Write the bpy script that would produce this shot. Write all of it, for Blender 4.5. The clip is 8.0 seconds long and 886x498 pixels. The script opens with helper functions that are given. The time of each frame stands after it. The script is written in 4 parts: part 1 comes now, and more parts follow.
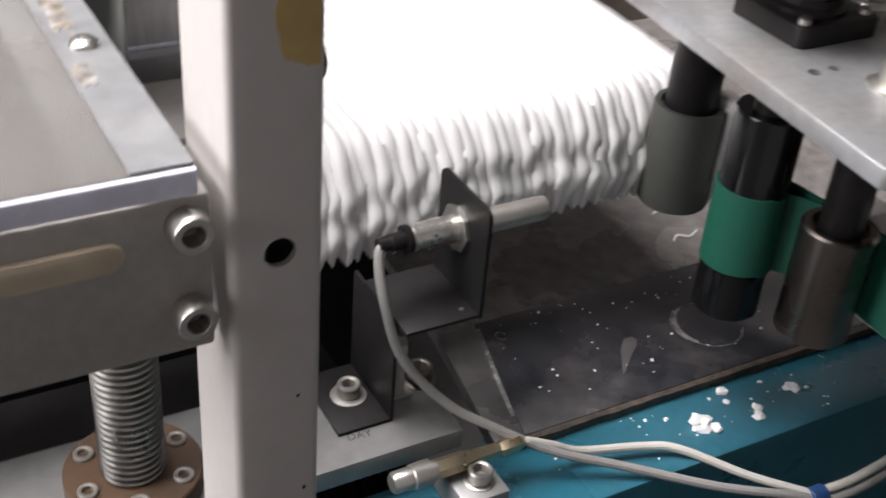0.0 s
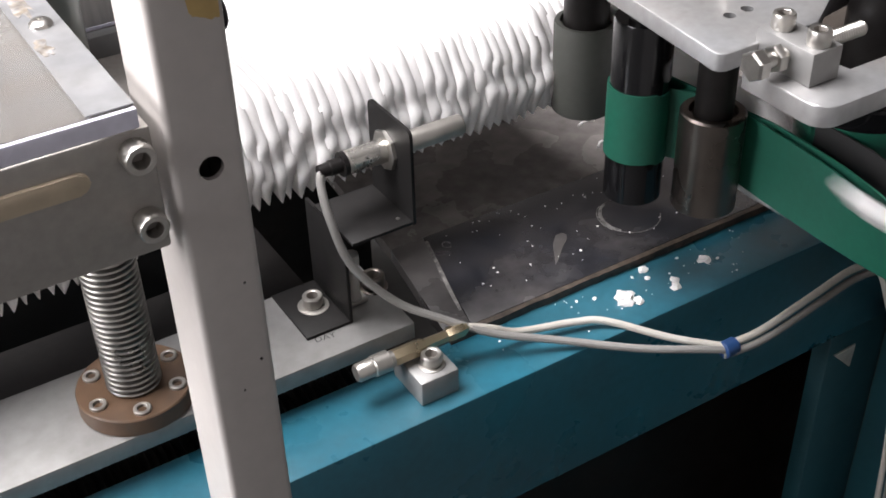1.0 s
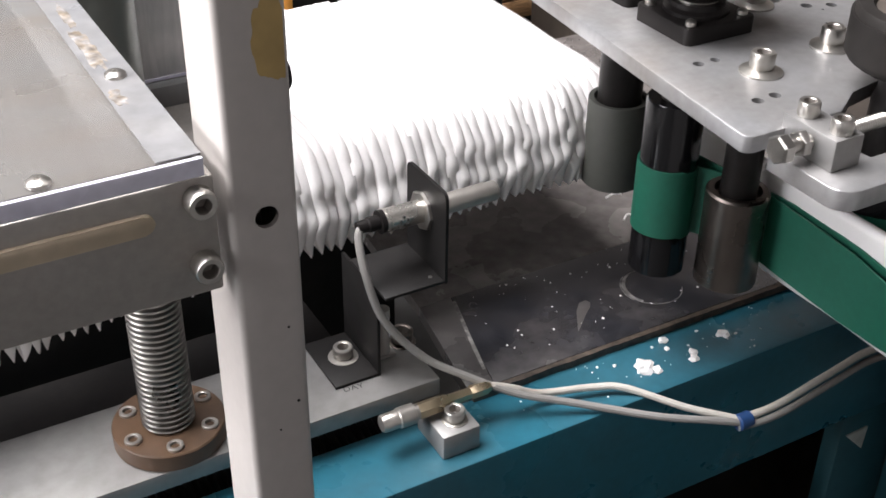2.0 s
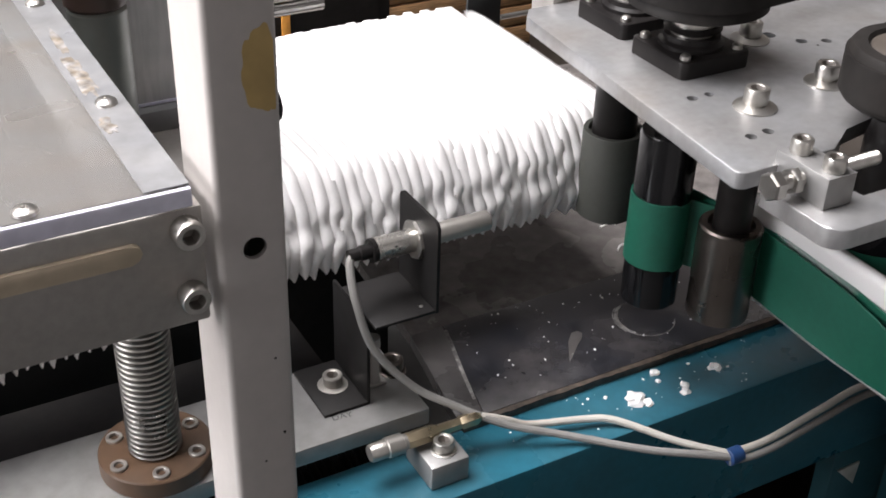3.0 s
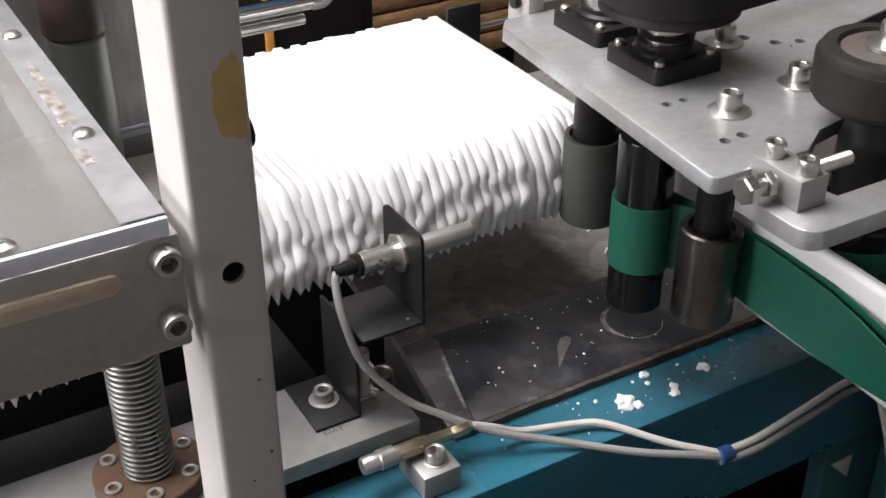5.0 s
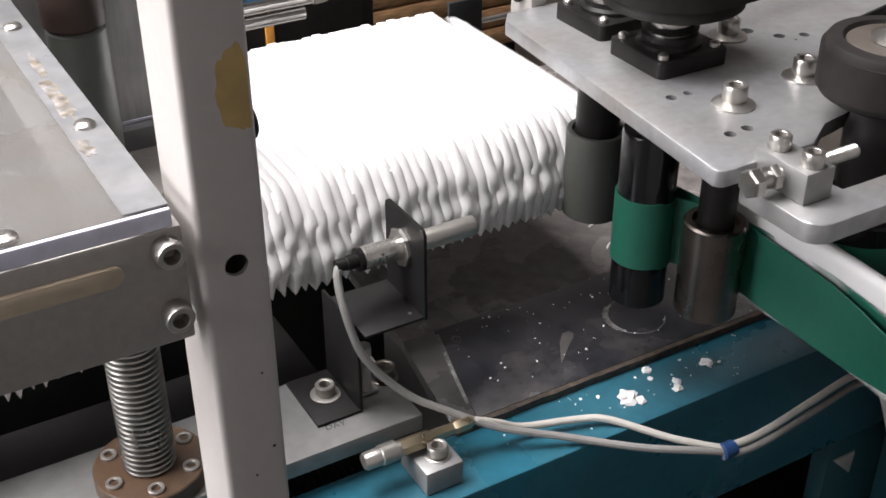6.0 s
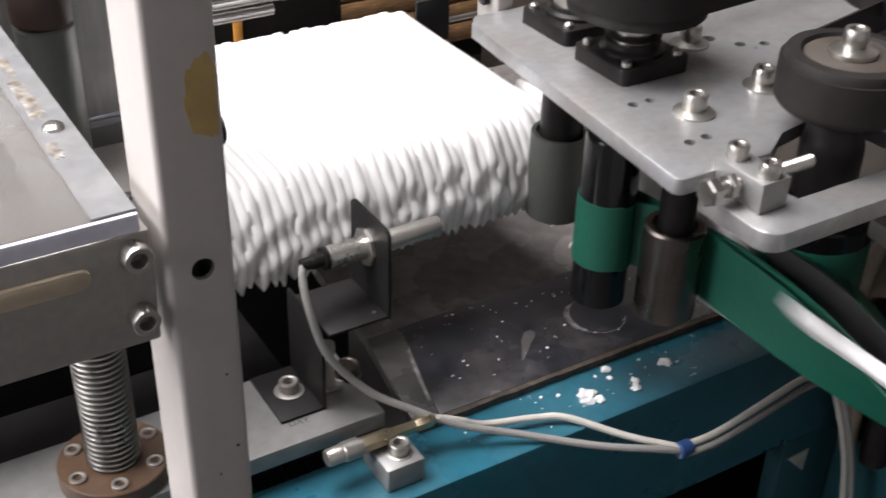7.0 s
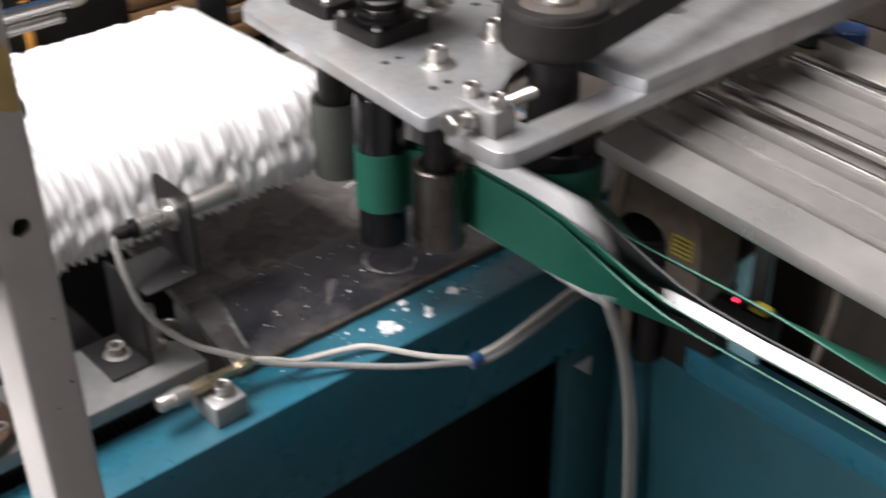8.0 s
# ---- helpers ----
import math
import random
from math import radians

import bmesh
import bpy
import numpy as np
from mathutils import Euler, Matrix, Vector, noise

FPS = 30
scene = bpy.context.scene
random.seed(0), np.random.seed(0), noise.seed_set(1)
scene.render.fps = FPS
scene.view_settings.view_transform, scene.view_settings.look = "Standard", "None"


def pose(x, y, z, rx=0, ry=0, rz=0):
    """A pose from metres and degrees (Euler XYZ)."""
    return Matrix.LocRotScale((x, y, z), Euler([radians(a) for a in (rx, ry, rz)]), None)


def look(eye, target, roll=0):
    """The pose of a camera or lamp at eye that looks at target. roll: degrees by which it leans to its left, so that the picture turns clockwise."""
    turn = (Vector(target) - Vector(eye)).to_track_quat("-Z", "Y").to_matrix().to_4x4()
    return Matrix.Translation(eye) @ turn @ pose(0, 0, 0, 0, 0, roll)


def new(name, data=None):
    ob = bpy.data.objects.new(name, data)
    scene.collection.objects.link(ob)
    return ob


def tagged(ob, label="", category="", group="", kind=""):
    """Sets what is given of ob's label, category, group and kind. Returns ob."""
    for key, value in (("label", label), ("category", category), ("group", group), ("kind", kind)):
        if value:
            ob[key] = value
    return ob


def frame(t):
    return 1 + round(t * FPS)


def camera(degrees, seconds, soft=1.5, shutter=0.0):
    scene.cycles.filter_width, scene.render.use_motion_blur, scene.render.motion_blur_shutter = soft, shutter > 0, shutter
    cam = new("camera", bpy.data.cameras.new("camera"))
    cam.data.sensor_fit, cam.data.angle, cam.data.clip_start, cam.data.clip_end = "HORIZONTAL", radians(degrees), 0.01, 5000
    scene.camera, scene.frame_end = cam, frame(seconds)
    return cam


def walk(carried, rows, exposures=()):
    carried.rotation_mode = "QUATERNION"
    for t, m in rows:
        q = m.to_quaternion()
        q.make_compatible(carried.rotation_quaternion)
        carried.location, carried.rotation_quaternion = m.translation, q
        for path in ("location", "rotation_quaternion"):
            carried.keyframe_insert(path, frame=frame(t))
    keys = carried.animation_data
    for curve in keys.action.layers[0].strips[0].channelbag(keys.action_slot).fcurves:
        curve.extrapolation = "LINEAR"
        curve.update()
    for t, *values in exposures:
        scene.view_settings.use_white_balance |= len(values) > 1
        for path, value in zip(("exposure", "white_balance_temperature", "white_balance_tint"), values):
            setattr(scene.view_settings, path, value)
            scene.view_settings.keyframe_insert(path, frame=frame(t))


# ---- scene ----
cam = camera(40.4, 8.0, soft=1.6, shutter=0.4)
PATH = [
    (0, (0.047, 0.003, 1.351), (0.902, 1.425, 0.234), 5.0),
    (0.2, (0.047, -0.025, 1.377), (0.919, 1.398, 0.274), 2.1),
    (0.5, (0.035, -0.067, 1.406), (0.888, 1.363, 0.299), -1.2),
    (1, (0.028, -0.126, 1.401), (0.856, 1.26, 0.22), -1.7),
    (1.2, (0.018, -0.133, 1.411), (0.843, 1.278, 0.258), -1.5),
    (2.3, (0.0, -0.151, 1.418), (0.835, 1.311, 0.339), 1.4),
    (2.5, (-0.002, -0.145, 1.415), (0.82, 1.329, 0.342), 1.1),
    (3, (0.009, -0.146, 1.422), (0.857, 1.323, 0.361), 1.9),
    (3.5, (0.013, -0.161, 1.436), (0.861, 1.328, 0.406), -0.1),
    (4, (0.016, -0.159, 1.438), (0.859, 1.316, 0.383), -0.2),
    (4.5, (0.017, -0.154, 1.431), (0.868, 1.304, 0.359), 0.0),
    (4.7, (0.019, -0.155, 1.435), (0.866, 1.315, 0.376), -0.2),
    (6, (0.017, -0.151, 1.429), (0.866, 1.316, 0.367), -0.1),
    (6.5, (0.018, -0.149, 1.432), (0.873, 1.318, 0.376), -0.2),
    (7, (0.015, -0.156, 1.444), (0.908, 1.272, 0.366), 1.7),
    (7.2, (0.011, -0.183, 1.452), (0.966, 1.239, 0.42), 2.5),
    (7.5, (0.005, -0.23, 1.465), (0.962, 1.158, 0.388), 0.6),
    (7.7, (-0.007, -0.254, 1.455), (0.976, 1.105, 0.367), -1.1),
    (7.8, (-0.013, -0.265, 1.471), (0.994, 1.083, 0.39), -0.8),
    (8, (-0.036, -0.292, 1.48), (1.077, 0.973, 0.402), -0.3),
]
walk(cam, [(t, look(eye, target, roll)) for t, eye, target, roll in PATH],
     exposures=[(0, -0.06), (0.5, -0.03), (1, 0.28), (2.5, 0.13), (4.5, 0.05), (6.5, 0.03), (7.5, -0.05), (7.8, 0.0), (8, 0.2)])


# ---- world and light ----
world = bpy.data.worlds.new("sky")
world.use_nodes = True
scene.world = world
wn, wl = world.node_tree.nodes, world.node_tree.links
sky = wn.new("ShaderNodeTexSky")
sky.sky_type, sky.sun_disc = "NISHITA", False
sky.sun_elevation, sky.sun_rotation = radians(50), radians(-60)
wl.new(sky.outputs[0], wn["Background"].inputs[0])
wn["Background"].inputs[1].default_value = 0.1


def area_lamp(name, m, width, height, watts, colour):
    data = bpy.data.lights.new(name, "AREA")
    data.shape, data.size, data.size_y, data.energy, data.color = "RECTANGLE", width, height, watts, colour
    ob = new(name, data)
    ob.matrix_world = m
    return tagged(ob, "daylight coming in through the opening", "daylight", kind="structure")


SKYLIGHT = area_lamp("skylight_lamp", look((-0.9, 1.45, 4.35), (-0.9, 1.45, 0)), 2.6, 2.2, 420, (1.0, 0.965, 0.975))
SIDELIGHT = area_lamp("window_lamp", look((-2.9, 1.3, 2.3), (0.3, 0.6, 1.0)), 3.0, 1.9, 230, (1.0, 0.965, 0.985))

# ---- materials ----


def material(name, colour, rough=0.5, metal=0.0, grain=0.06, scale=60.0, bump=0.05, stain=0.1, stain_scale=6.0, dirt=None, spec=0.5,
             aniso=(1, 1, 1), vary=0.0):
    """A surface with fine grain and broad stains in colour, roughness and relief."""
    m = bpy.data.materials.new(name)
    m.use_nodes = True
    nt = m.node_tree
    b = nt.nodes["Principled BSDF"]
    co = nt.nodes.new("ShaderNodeTexCoord")
    mp = nt.nodes.new("ShaderNodeMapping")
    mp.inputs["Scale"].default_value = aniso
    nt.links.new(co.outputs["Object"], mp.inputs["Vector"])
    fine = nt.nodes.new("ShaderNodeTexNoise")
    fine.inputs["Scale"].default_value, fine.inputs["Detail"].default_value = scale, 6
    broad = nt.nodes.new("ShaderNodeTexNoise")
    broad.inputs["Scale"].default_value, broad.inputs["Detail"].default_value = stain_scale, 5
    nt.links.new(mp.outputs[0], fine.inputs["Vector"])
    nt.links.new(co.outputs["Object"], broad.inputs["Vector"])
    mix = nt.nodes.new("ShaderNodeMix")
    mix.data_type = "RGBA"
    ramp = nt.nodes.new("ShaderNodeValToRGB")
    ramp.color_ramp.elements[0].position, ramp.color_ramp.elements[1].position = 0.35, 0.72
    nt.links.new(broad.outputs["Fac"], ramp.inputs[0])
    scaled = nt.nodes.new("ShaderNodeMath")
    scaled.operation = "MULTIPLY"
    scaled.inputs[1].default_value = stain
    nt.links.new(ramp.outputs[0], scaled.inputs[0])
    nt.links.new(scaled.outputs[0], mix.inputs[0])
    mix.inputs[6].default_value = (*colour, 1)
    mix.inputs[7].default_value = (*(dirt or [c * 0.45 for c in colour]), 1)
    hsv = nt.nodes.new("ShaderNodeHueSaturation")
    rng = nt.nodes.new("ShaderNodeMapRange")
    rng.inputs[1].default_value, rng.inputs[2].default_value = 0.3, 0.7
    rng.inputs[3].default_value, rng.inputs[4].default_value = 1 - grain * 2, 1 + grain * 2
    nt.links.new(fine.outputs["Fac"], rng.inputs[0])
    value = rng.outputs[0]
    if vary:
        info = nt.nodes.new("ShaderNodeObjectInfo")
        r2 = nt.nodes.new("ShaderNodeMapRange")
        r2.inputs[3].default_value, r2.inputs[4].default_value = 1 - vary, 1 + vary * 0.3
        nt.links.new(info.outputs["Random"], r2.inputs[0])
        mul = nt.nodes.new("ShaderNodeMath")
        mul.operation = "MULTIPLY"
        nt.links.new(value, mul.inputs[0])
        nt.links.new(r2.outputs[0], mul.inputs[1])
        value = mul.outputs[0]
    nt.links.new(value, hsv.inputs["Value"])
    nt.links.new(mix.outputs[2], hsv.inputs["Color"])
    nt.links.new(hsv.outputs[0], b.inputs["Base Color"])
    rr = nt.nodes.new("ShaderNodeMapRange")
    rr.inputs[1].default_value, rr.inputs[2].default_value = 0.3, 0.7
    rr.inputs[3].default_value, rr.inputs[4].default_value = max(rough - 0.1, 0.02), min(rough + 0.12, 1)
    nt.links.new(broad.outputs["Fac"], rr.inputs[0])
    nt.links.new(rr.outputs[0], b.inputs["Roughness"])
    b.inputs["Metallic"].default_value = metal
    b.inputs["Specular IOR Level"].default_value = spec
    bp = nt.nodes.new("ShaderNodeBump")
    bp.inputs["Strength"].default_value, bp.inputs["Distance"].default_value = bump, 0.002
    nt.links.new(fine.outputs["Fac"], bp.inputs["Height"])
    nt.links.new(bp.outputs[0], b.inputs["Normal"])
    return m


def clear(name, colour, rough):
    m = bpy.data.materials.new(name)
    m.use_nodes = True
    nt = m.node_tree
    b = nt.nodes["Principled BSDF"]
    b.inputs["Base Color"].default_value = (*colour, 1)
    b.inputs["Transmission Weight"].default_value = 1.0
    b.inputs["IOR"].default_value = 1.2
    n = nt.nodes.new("ShaderNodeTexNoise")
    n.inputs["Scale"].default_value, n.inputs["Detail"].default_value = 9, 8
    r = nt.nodes.new("ShaderNodeMapRange")
    r.inputs[1].default_value, r.inputs[2].default_value = 0.35, 0.7
    r.inputs[3].default_value, r.inputs[4].default_value = rough * 0.4, rough * 1.8
    nt.links.new(n.outputs["Fac"], r.inputs[0])
    nt.links.new(r.outputs[0], b.inputs["Roughness"])
    # dust and brown smears lying on the sheet, drawn out along it
    co, mp = nt.nodes.new("ShaderNodeTexCoord"), nt.nodes.new("ShaderNodeMapping")
    mp.inputs["Scale"].default_value = (16, 3.5, 10)
    d = nt.nodes.new("ShaderNodeTexNoise")
    d.inputs["Scale"].default_value, d.inputs["Detail"].default_value = 1.6, 8
    nt.links.new(co.outputs["Object"], mp.inputs["Vector"])
    nt.links.new(mp.outputs[0], d.inputs["Vector"])
    amount = nt.nodes.new("ShaderNodeMapRange")
    amount.inputs[1].default_value, amount.inputs[2].default_value = 0.35, 0.75
    amount.inputs[3].default_value, amount.inputs[4].default_value = 0.5, 0.86
    nt.links.new(d.outputs["Fac"], amount.inputs[0])
    tint = nt.nodes.new("ShaderNodeMix")
    tint.data_type = "RGBA"
    tint.inputs[6].default_value, tint.inputs[7].default_value = (0.15, 0.16, 0.165, 1), (0.135, 0.112, 0.09, 1)
    nt.links.new(n.outputs["Fac"], tint.inputs[0])
    dust = nt.nodes.new("ShaderNodeBsdfDiffuse")
    nt.links.new(tint.outputs[2], dust.inputs["Color"])
    both = nt.nodes.new("ShaderNodeMixShader")
    nt.links.new(amount.outputs[0], both.inputs[0])
    nt.links.new(b.outputs[0], both.inputs[1])
    nt.links.new(dust.outputs[0], both.inputs[2])
    nt.links.new(both.outputs[0], nt.nodes["Material Output"].inputs["Surface"])
    return m


STEEL = material("worn zinc steel", (0.56, 0.545, 0.515), 0.34, 1.0, 0.05, 120, 0.05, 0.35, 18, (0.3, 0.27, 0.22))
THREAD = material("oily thread", (0.36, 0.35, 0.335), 0.34, 1.0, 0.0, 60, 0.0, 0.25, 25, (0.25, 0.22, 0.19))
CHROME = material("polished steel", (0.72, 0.71, 0.69), 0.14, 1.0, 0.03, 90, 0.02, 0.2, 30)
ALU = material("milled aluminium", (0.42, 0.425, 0.435), 0.4, 0.7, 0.035, 140, 0.015, 0.85, 13, (0.23, 0.21, 0.19))
RAIL = material("dirty extrusion", (0.58, 0.565, 0.545), 0.34, 0.85, 0.03, 60, 0.02, 0.5, 9, (0.26, 0.235, 0.2), aniso=(1, 1, 0.2))
ALUBAR = material("dull aluminium", (0.27, 0.267, 0.264), 0.45, 0.6, 0.05, 80, 0.05, 0.4, 11, (0.29, 0.28, 0.265))
SIDE = material("bead blasted aluminium", (0.36, 0.34, 0.32), 0.55, 0.45, 0.03, 200, 0.04, 0.3, 10, (0.27, 0.245, 0.21))
GROOVE = material("dusty groove", (0.5, 0.42, 0.31), 0.7, 0.1, 0.06, 60, 0.05, 0.3, 20)
PAINT = material("warm grey enamel", (0.41, 0.385, 0.365), 0.42, 0, 0.015, 140, 0.03, 0.12, 7, (0.37, 0.345, 0.32))
PUTTY = material("ochre putty", (0.40, 0.28, 0.105), 0.65, 0, 0.05, 90, 0.08, 0.3, 60, (0.31, 0.22, 0.1))
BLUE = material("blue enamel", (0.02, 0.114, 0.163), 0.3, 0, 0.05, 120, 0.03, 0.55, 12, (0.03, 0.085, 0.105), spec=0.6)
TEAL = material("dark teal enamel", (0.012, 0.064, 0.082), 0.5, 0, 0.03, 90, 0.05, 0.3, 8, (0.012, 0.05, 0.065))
DARK = material("dark glossy sheet", (0.015, 0.016, 0.020), 0.16, 0.0, 0.15, 70, 0.015, 0.75, 13, (0.055, 0.049, 0.048), spec=0.75)
# rear sheet: dust, plus the glow of reflected towels put into the colour
DUSTGLOW = material("dusty grey sheet paled for reflected towels", (0.13, 0.12, 0.115), 0.24, 0.0, 0.14, 60, 0.02, 0.75, 12, (0.2, 0.18, 0.17), spec=0.6)
STRIP = material("dusty end strip", (0.05, 0.047, 0.047), 0.3, 0.0, 0.14, 60, 0.02, 0.75, 18, (0.085, 0.078, 0.075), spec=0.6)
SCUFF = material("pale scuff", (0.06, 0.058, 0.056), 0.5, 0, 0.3, 260, 0.1, 0.9, 160, (0.22, 0.21, 0.2))
RIM = material("grimy steel edge", (0.045, 0.034, 0.027), 0.5, 0.1, 0.25, 160, 0.2, 0.8, 55, (0.065, 0.048, 0.035))
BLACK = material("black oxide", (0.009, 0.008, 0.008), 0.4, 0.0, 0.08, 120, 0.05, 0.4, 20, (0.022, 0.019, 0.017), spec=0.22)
BRACKET = material("black painted sheet", (0.011, 0.0105, 0.0105), 0.45, 0, 0.06, 120, 0.04, 0.4, 14, (0.022, 0.02, 0.019), spec=0.18)
RUBBER = material("black rubber", (0.0105, 0.0095, 0.009), 0.6, 0, 0.1, 90, 0.05, 0.4, 20, (0.026, 0.022, 0.019), spec=0.2)
GREYROLL = material("grey rubber", (0.055, 0.057, 0.05), 0.55, 0, 0.03, 140, 0.03, 0.25, 14, (0.04, 0.04, 0.037))
BLACKROLL = material("polished black roller", (0.008, 0.008, 0.009), 0.14, 0.2, 0.05, 90, 0.02, 0.3, 16)
BROWNSTEEL = material("oily steel", (0.15, 0.128, 0.112), 0.3, 1.0, 0.05, 40, 0.02, 0.5, 12, (0.34, 0.31, 0.29), aniso=(1, 1, 0.1))
BELT = material("green belt", (0.008, 0.098, 0.062), 0.5, 0, 0.03, 200, 0.03, 0.15, 12, (0.007, 0.065, 0.043))
BELTBACK = material("black belt backing", (0.02, 0.02, 0.02), 0.6, 0, 0.05, 120, 0.03, 0.2, 12)
PAPER = material("white tissue", (0.9, 0.89, 0.885), 0.95, 0, 0.012, 420, 0.2, 0.05, 30, (0.8, 0.77, 0.74), spec=0.1, vary=0.05)
_t = PAPER.node_tree
_thin, _mix = _t.nodes.new("ShaderNodeBsdfTranslucent"), _t.nodes.new("ShaderNodeMixShader")
_thin.inputs["Color"].default_value, _mix.inputs[0].default_value = (0.96, 0.93, 0.915, 1), 0.3
_t.links.new(_t.nodes["Principled BSDF"].outputs[0], _mix.inputs[1])
_t.links.new(_thin.outputs[0], _mix.inputs[2])
_t.links.new(_mix.outputs[0], _t.nodes["Material Output"].inputs["Surface"])
BRONZE = material("brown nylon", (0.09, 0.052, 0.03), 0.42, 0, 0.08, 70, 0.04, 0.5, 30, (0.045, 0.03, 0.021))
BRASS = material("nickel brass", (0.46, 0.38, 0.26), 0.35, 0.9, 0.05, 80, 0.04, 0.3, 40)
CABLE = material("grey cable", (0.235, 0.23, 0.222), 0.5, 0, 0.03, 150, 0.03, 0.35, 14, (0.15, 0.135, 0.115))
CABLE2 = material("pale cable", (0.47, 0.455, 0.42), 0.45, 0, 0.03, 150, 0.03, 0.3, 14, (0.4, 0.35, 0.28))
TIE = material("blue tape", (0.016, 0.05, 0.15), 0.4)
HOSE = material("blue hose", (0.02, 0.25, 0.62), 0.25)
PALEPART = material("pale spacer and daylight patch", (0.62, 0.6, 0.55), 0.35, 0.4, 0.04, 90, 0.03, 0.3, 60)
BARE = material("bare nickel sleeve", (0.56, 0.54, 0.50), 0.3, 0.85, 0.05, 90, 0.03, 0.35, 50, (0.36, 0.34, 0.31))
TUBE = material("dull tube", (0.42, 0.4, 0.37), 0.36, 0.8, 0.04, 80, 0.03, 0.3, 20)
ACRYL = clear("dusty clear acrylic", (0.8, 0.81, 0.82), 0.16)
ACRYLEDGE = material("scuffed acrylic edge", (0.7, 0.69, 0.8), 0.3, 0, 0.05, 90, 0.05, 0.6, 24, (0.55, 0.54, 0.68))
HAZE = material("frosted grey sheet", (0.36, 0.36, 0.355), 0.4, 0.05, 0.06, 40, 0.03, 0.7, 26, (0.52, 0.51, 0.5), aniso=(5, 5, 0.5))
BORDER = material("frosted lid border", (0.185, 0.188, 0.194), 0.35, 0, 0.08, 70, 0.03, 0.8, 26, (0.17, 0.165, 0.16))
RUST = material("rusty dust", (0.15, 0.12, 0.085), 0.7, 0, 0.3, 160, 0.1, 0.9, 150, (0.235, 0.235, 0.24))
PANELGREY = material("grey rail", (0.16, 0.16, 0.162), 0.5, 0, 0.05, 60, 0.03, 0.4, 12)
WOOD = material("pallet wood", (0.5, 0.29, 0.14), 0.6, 0, 0.25, 30, 0.2, 0.5, 8, (0.16, 0.08, 0.04), aniso=(1, 1, 14))
ORANGE = material("orange plastic", (0.75, 0.33, 0.06), 0.45)
CONCRETE = material("oily concrete", (0.04, 0.039, 0.037), 0.8, 0, 0.08, 20, 0.1, 0.4, 2)
WALL = material("painted wall", (0.30, 0.288, 0.285), 0.8, 0, 0.03, 20, 0.05, 0.3, 1)
PANEL = material("charcoal panel", (0.014, 0.0145, 0.015), 0.5, 0, 0.05, 60, 0.03, 0.4, 9, (0.024, 0.023, 0.022), spec=0.3)
# brown casting, its colour lowered for the shade beneath the rail
CAST = material("dusty shaded casting", (0.15, 0.118, 0.09), 0.6, 0.1, 0.08, 60, 0.1, 0.6, 14, (0.07, 0.055, 0.042))
PALEBLUE = material("pale blue plate", (0.2, 0.38, 0.42), 0.5, 0, 0.05, 60, 0.05, 0.4, 14)
INK = material("dark ink", (0.05, 0.05, 0.05), 0.6)
CLIP = material("milky plastic", (0.36, 0.345, 0.325), 0.45, 0, 0.04, 80, 0.03, 0.4, 40)
HOSECOVER = material("brown dusty hose", (0.23, 0.19, 0.15), 0.65, 0, 0.08, 120, 0.08, 0.5, 30)
# screw recesses: their shade is put into a duller colour, with some grime
SOCKETSHADE = material("grimy shaded socket", (0.24, 0.22, 0.2), 0.6, 0.0, 0.1, 200, 0.05, 0.4, 90)
DOT = material("pale print", (0.4, 0.4, 0.4), 0.6)

# ---- builders ----


def part(name, bm, mat, parent=None, label="", smooth=True):
    """One mesh object under a thing or a part."""
    me = bpy.data.meshes.new(name)
    bmesh.ops.recalc_face_normals(bm, faces=bm.faces[:])
    bm.to_mesh(me)
    bm.free()
    me.materials.append(mat)
    if smooth:
        me.shade_smooth()
        me.set_sharp_from_angle(angle=radians(35))
    ob = new(name, me)
    if parent is not None:
        ob.parent = parent
    return tagged(ob, label)


def thing(name, label, category, at=(0, 0, 0), group="", kind=""):
    ob = new(name)
    ob.location = at
    ob.empty_display_size = 0.02
    return tagged(ob, label, category, group, kind)


def box(x0, x1, y0, y1, z0, z1, bevel=0.001, segments=2, bm=None):
    bm = bm or bmesh.new()
    out = bmesh.ops.create_cube(bm, size=1, matrix=Matrix.Translation(((x0 + x1) / 2, (y0 + y1) / 2, (z0 + z1) / 2))
                                @ Matrix.Diagonal((x1 - x0, y1 - y0, z1 - z0, 1)))
    if bevel:
        edges = {e for v in out["verts"] for e in v.link_edges}
        bmesh.ops.bevel(bm, geom=list(edges), offset=bevel, segments=segments, affect="EDGES", profile=0.5)
    return bm


TURN_TO = {"z": Matrix(), "x": Matrix.Rotation(radians(90), 4, "Y"), "y": Matrix.Rotation(radians(-90), 4, "X"), "-y": Matrix.Rotation(radians(90), 4, "X"),
           "-x": Matrix.Rotation(radians(-90), 4, "Y")}


def lathe(profile, at, axis="z", seg=32, bm=None):
    """A turned body from rows of radius and height along its axis; closed at both ends."""
    bm = bm or bmesh.new()
    m = Matrix.Translation(at) @ TURN_TO[axis]
    rings = []
    for r, h in profile:
        if r <= 1e-6:
            rings.append([bm.verts.new(m @ Vector((0, 0, h)))])
        else:
            rings.append([bm.verts.new(m @ Vector((r * math.cos(math.tau * k / seg), r * math.sin(math.tau * k / seg), h))) for k in range(seg)])
    for a, b in zip(rings, rings[1:]):
        for k in range(seg):
            q = [a[k % len(a)], a[(k + 1) % len(a)], b[(k + 1) % len(b)], b[k % len(b)]]
            q = list(dict.fromkeys(q))
            if len(q) > 2:
                bm.faces.new(q)
    for ring in (rings[0], rings[-1]):
        if len(ring) > 2:
            bm.faces.new(ring)
    return bm


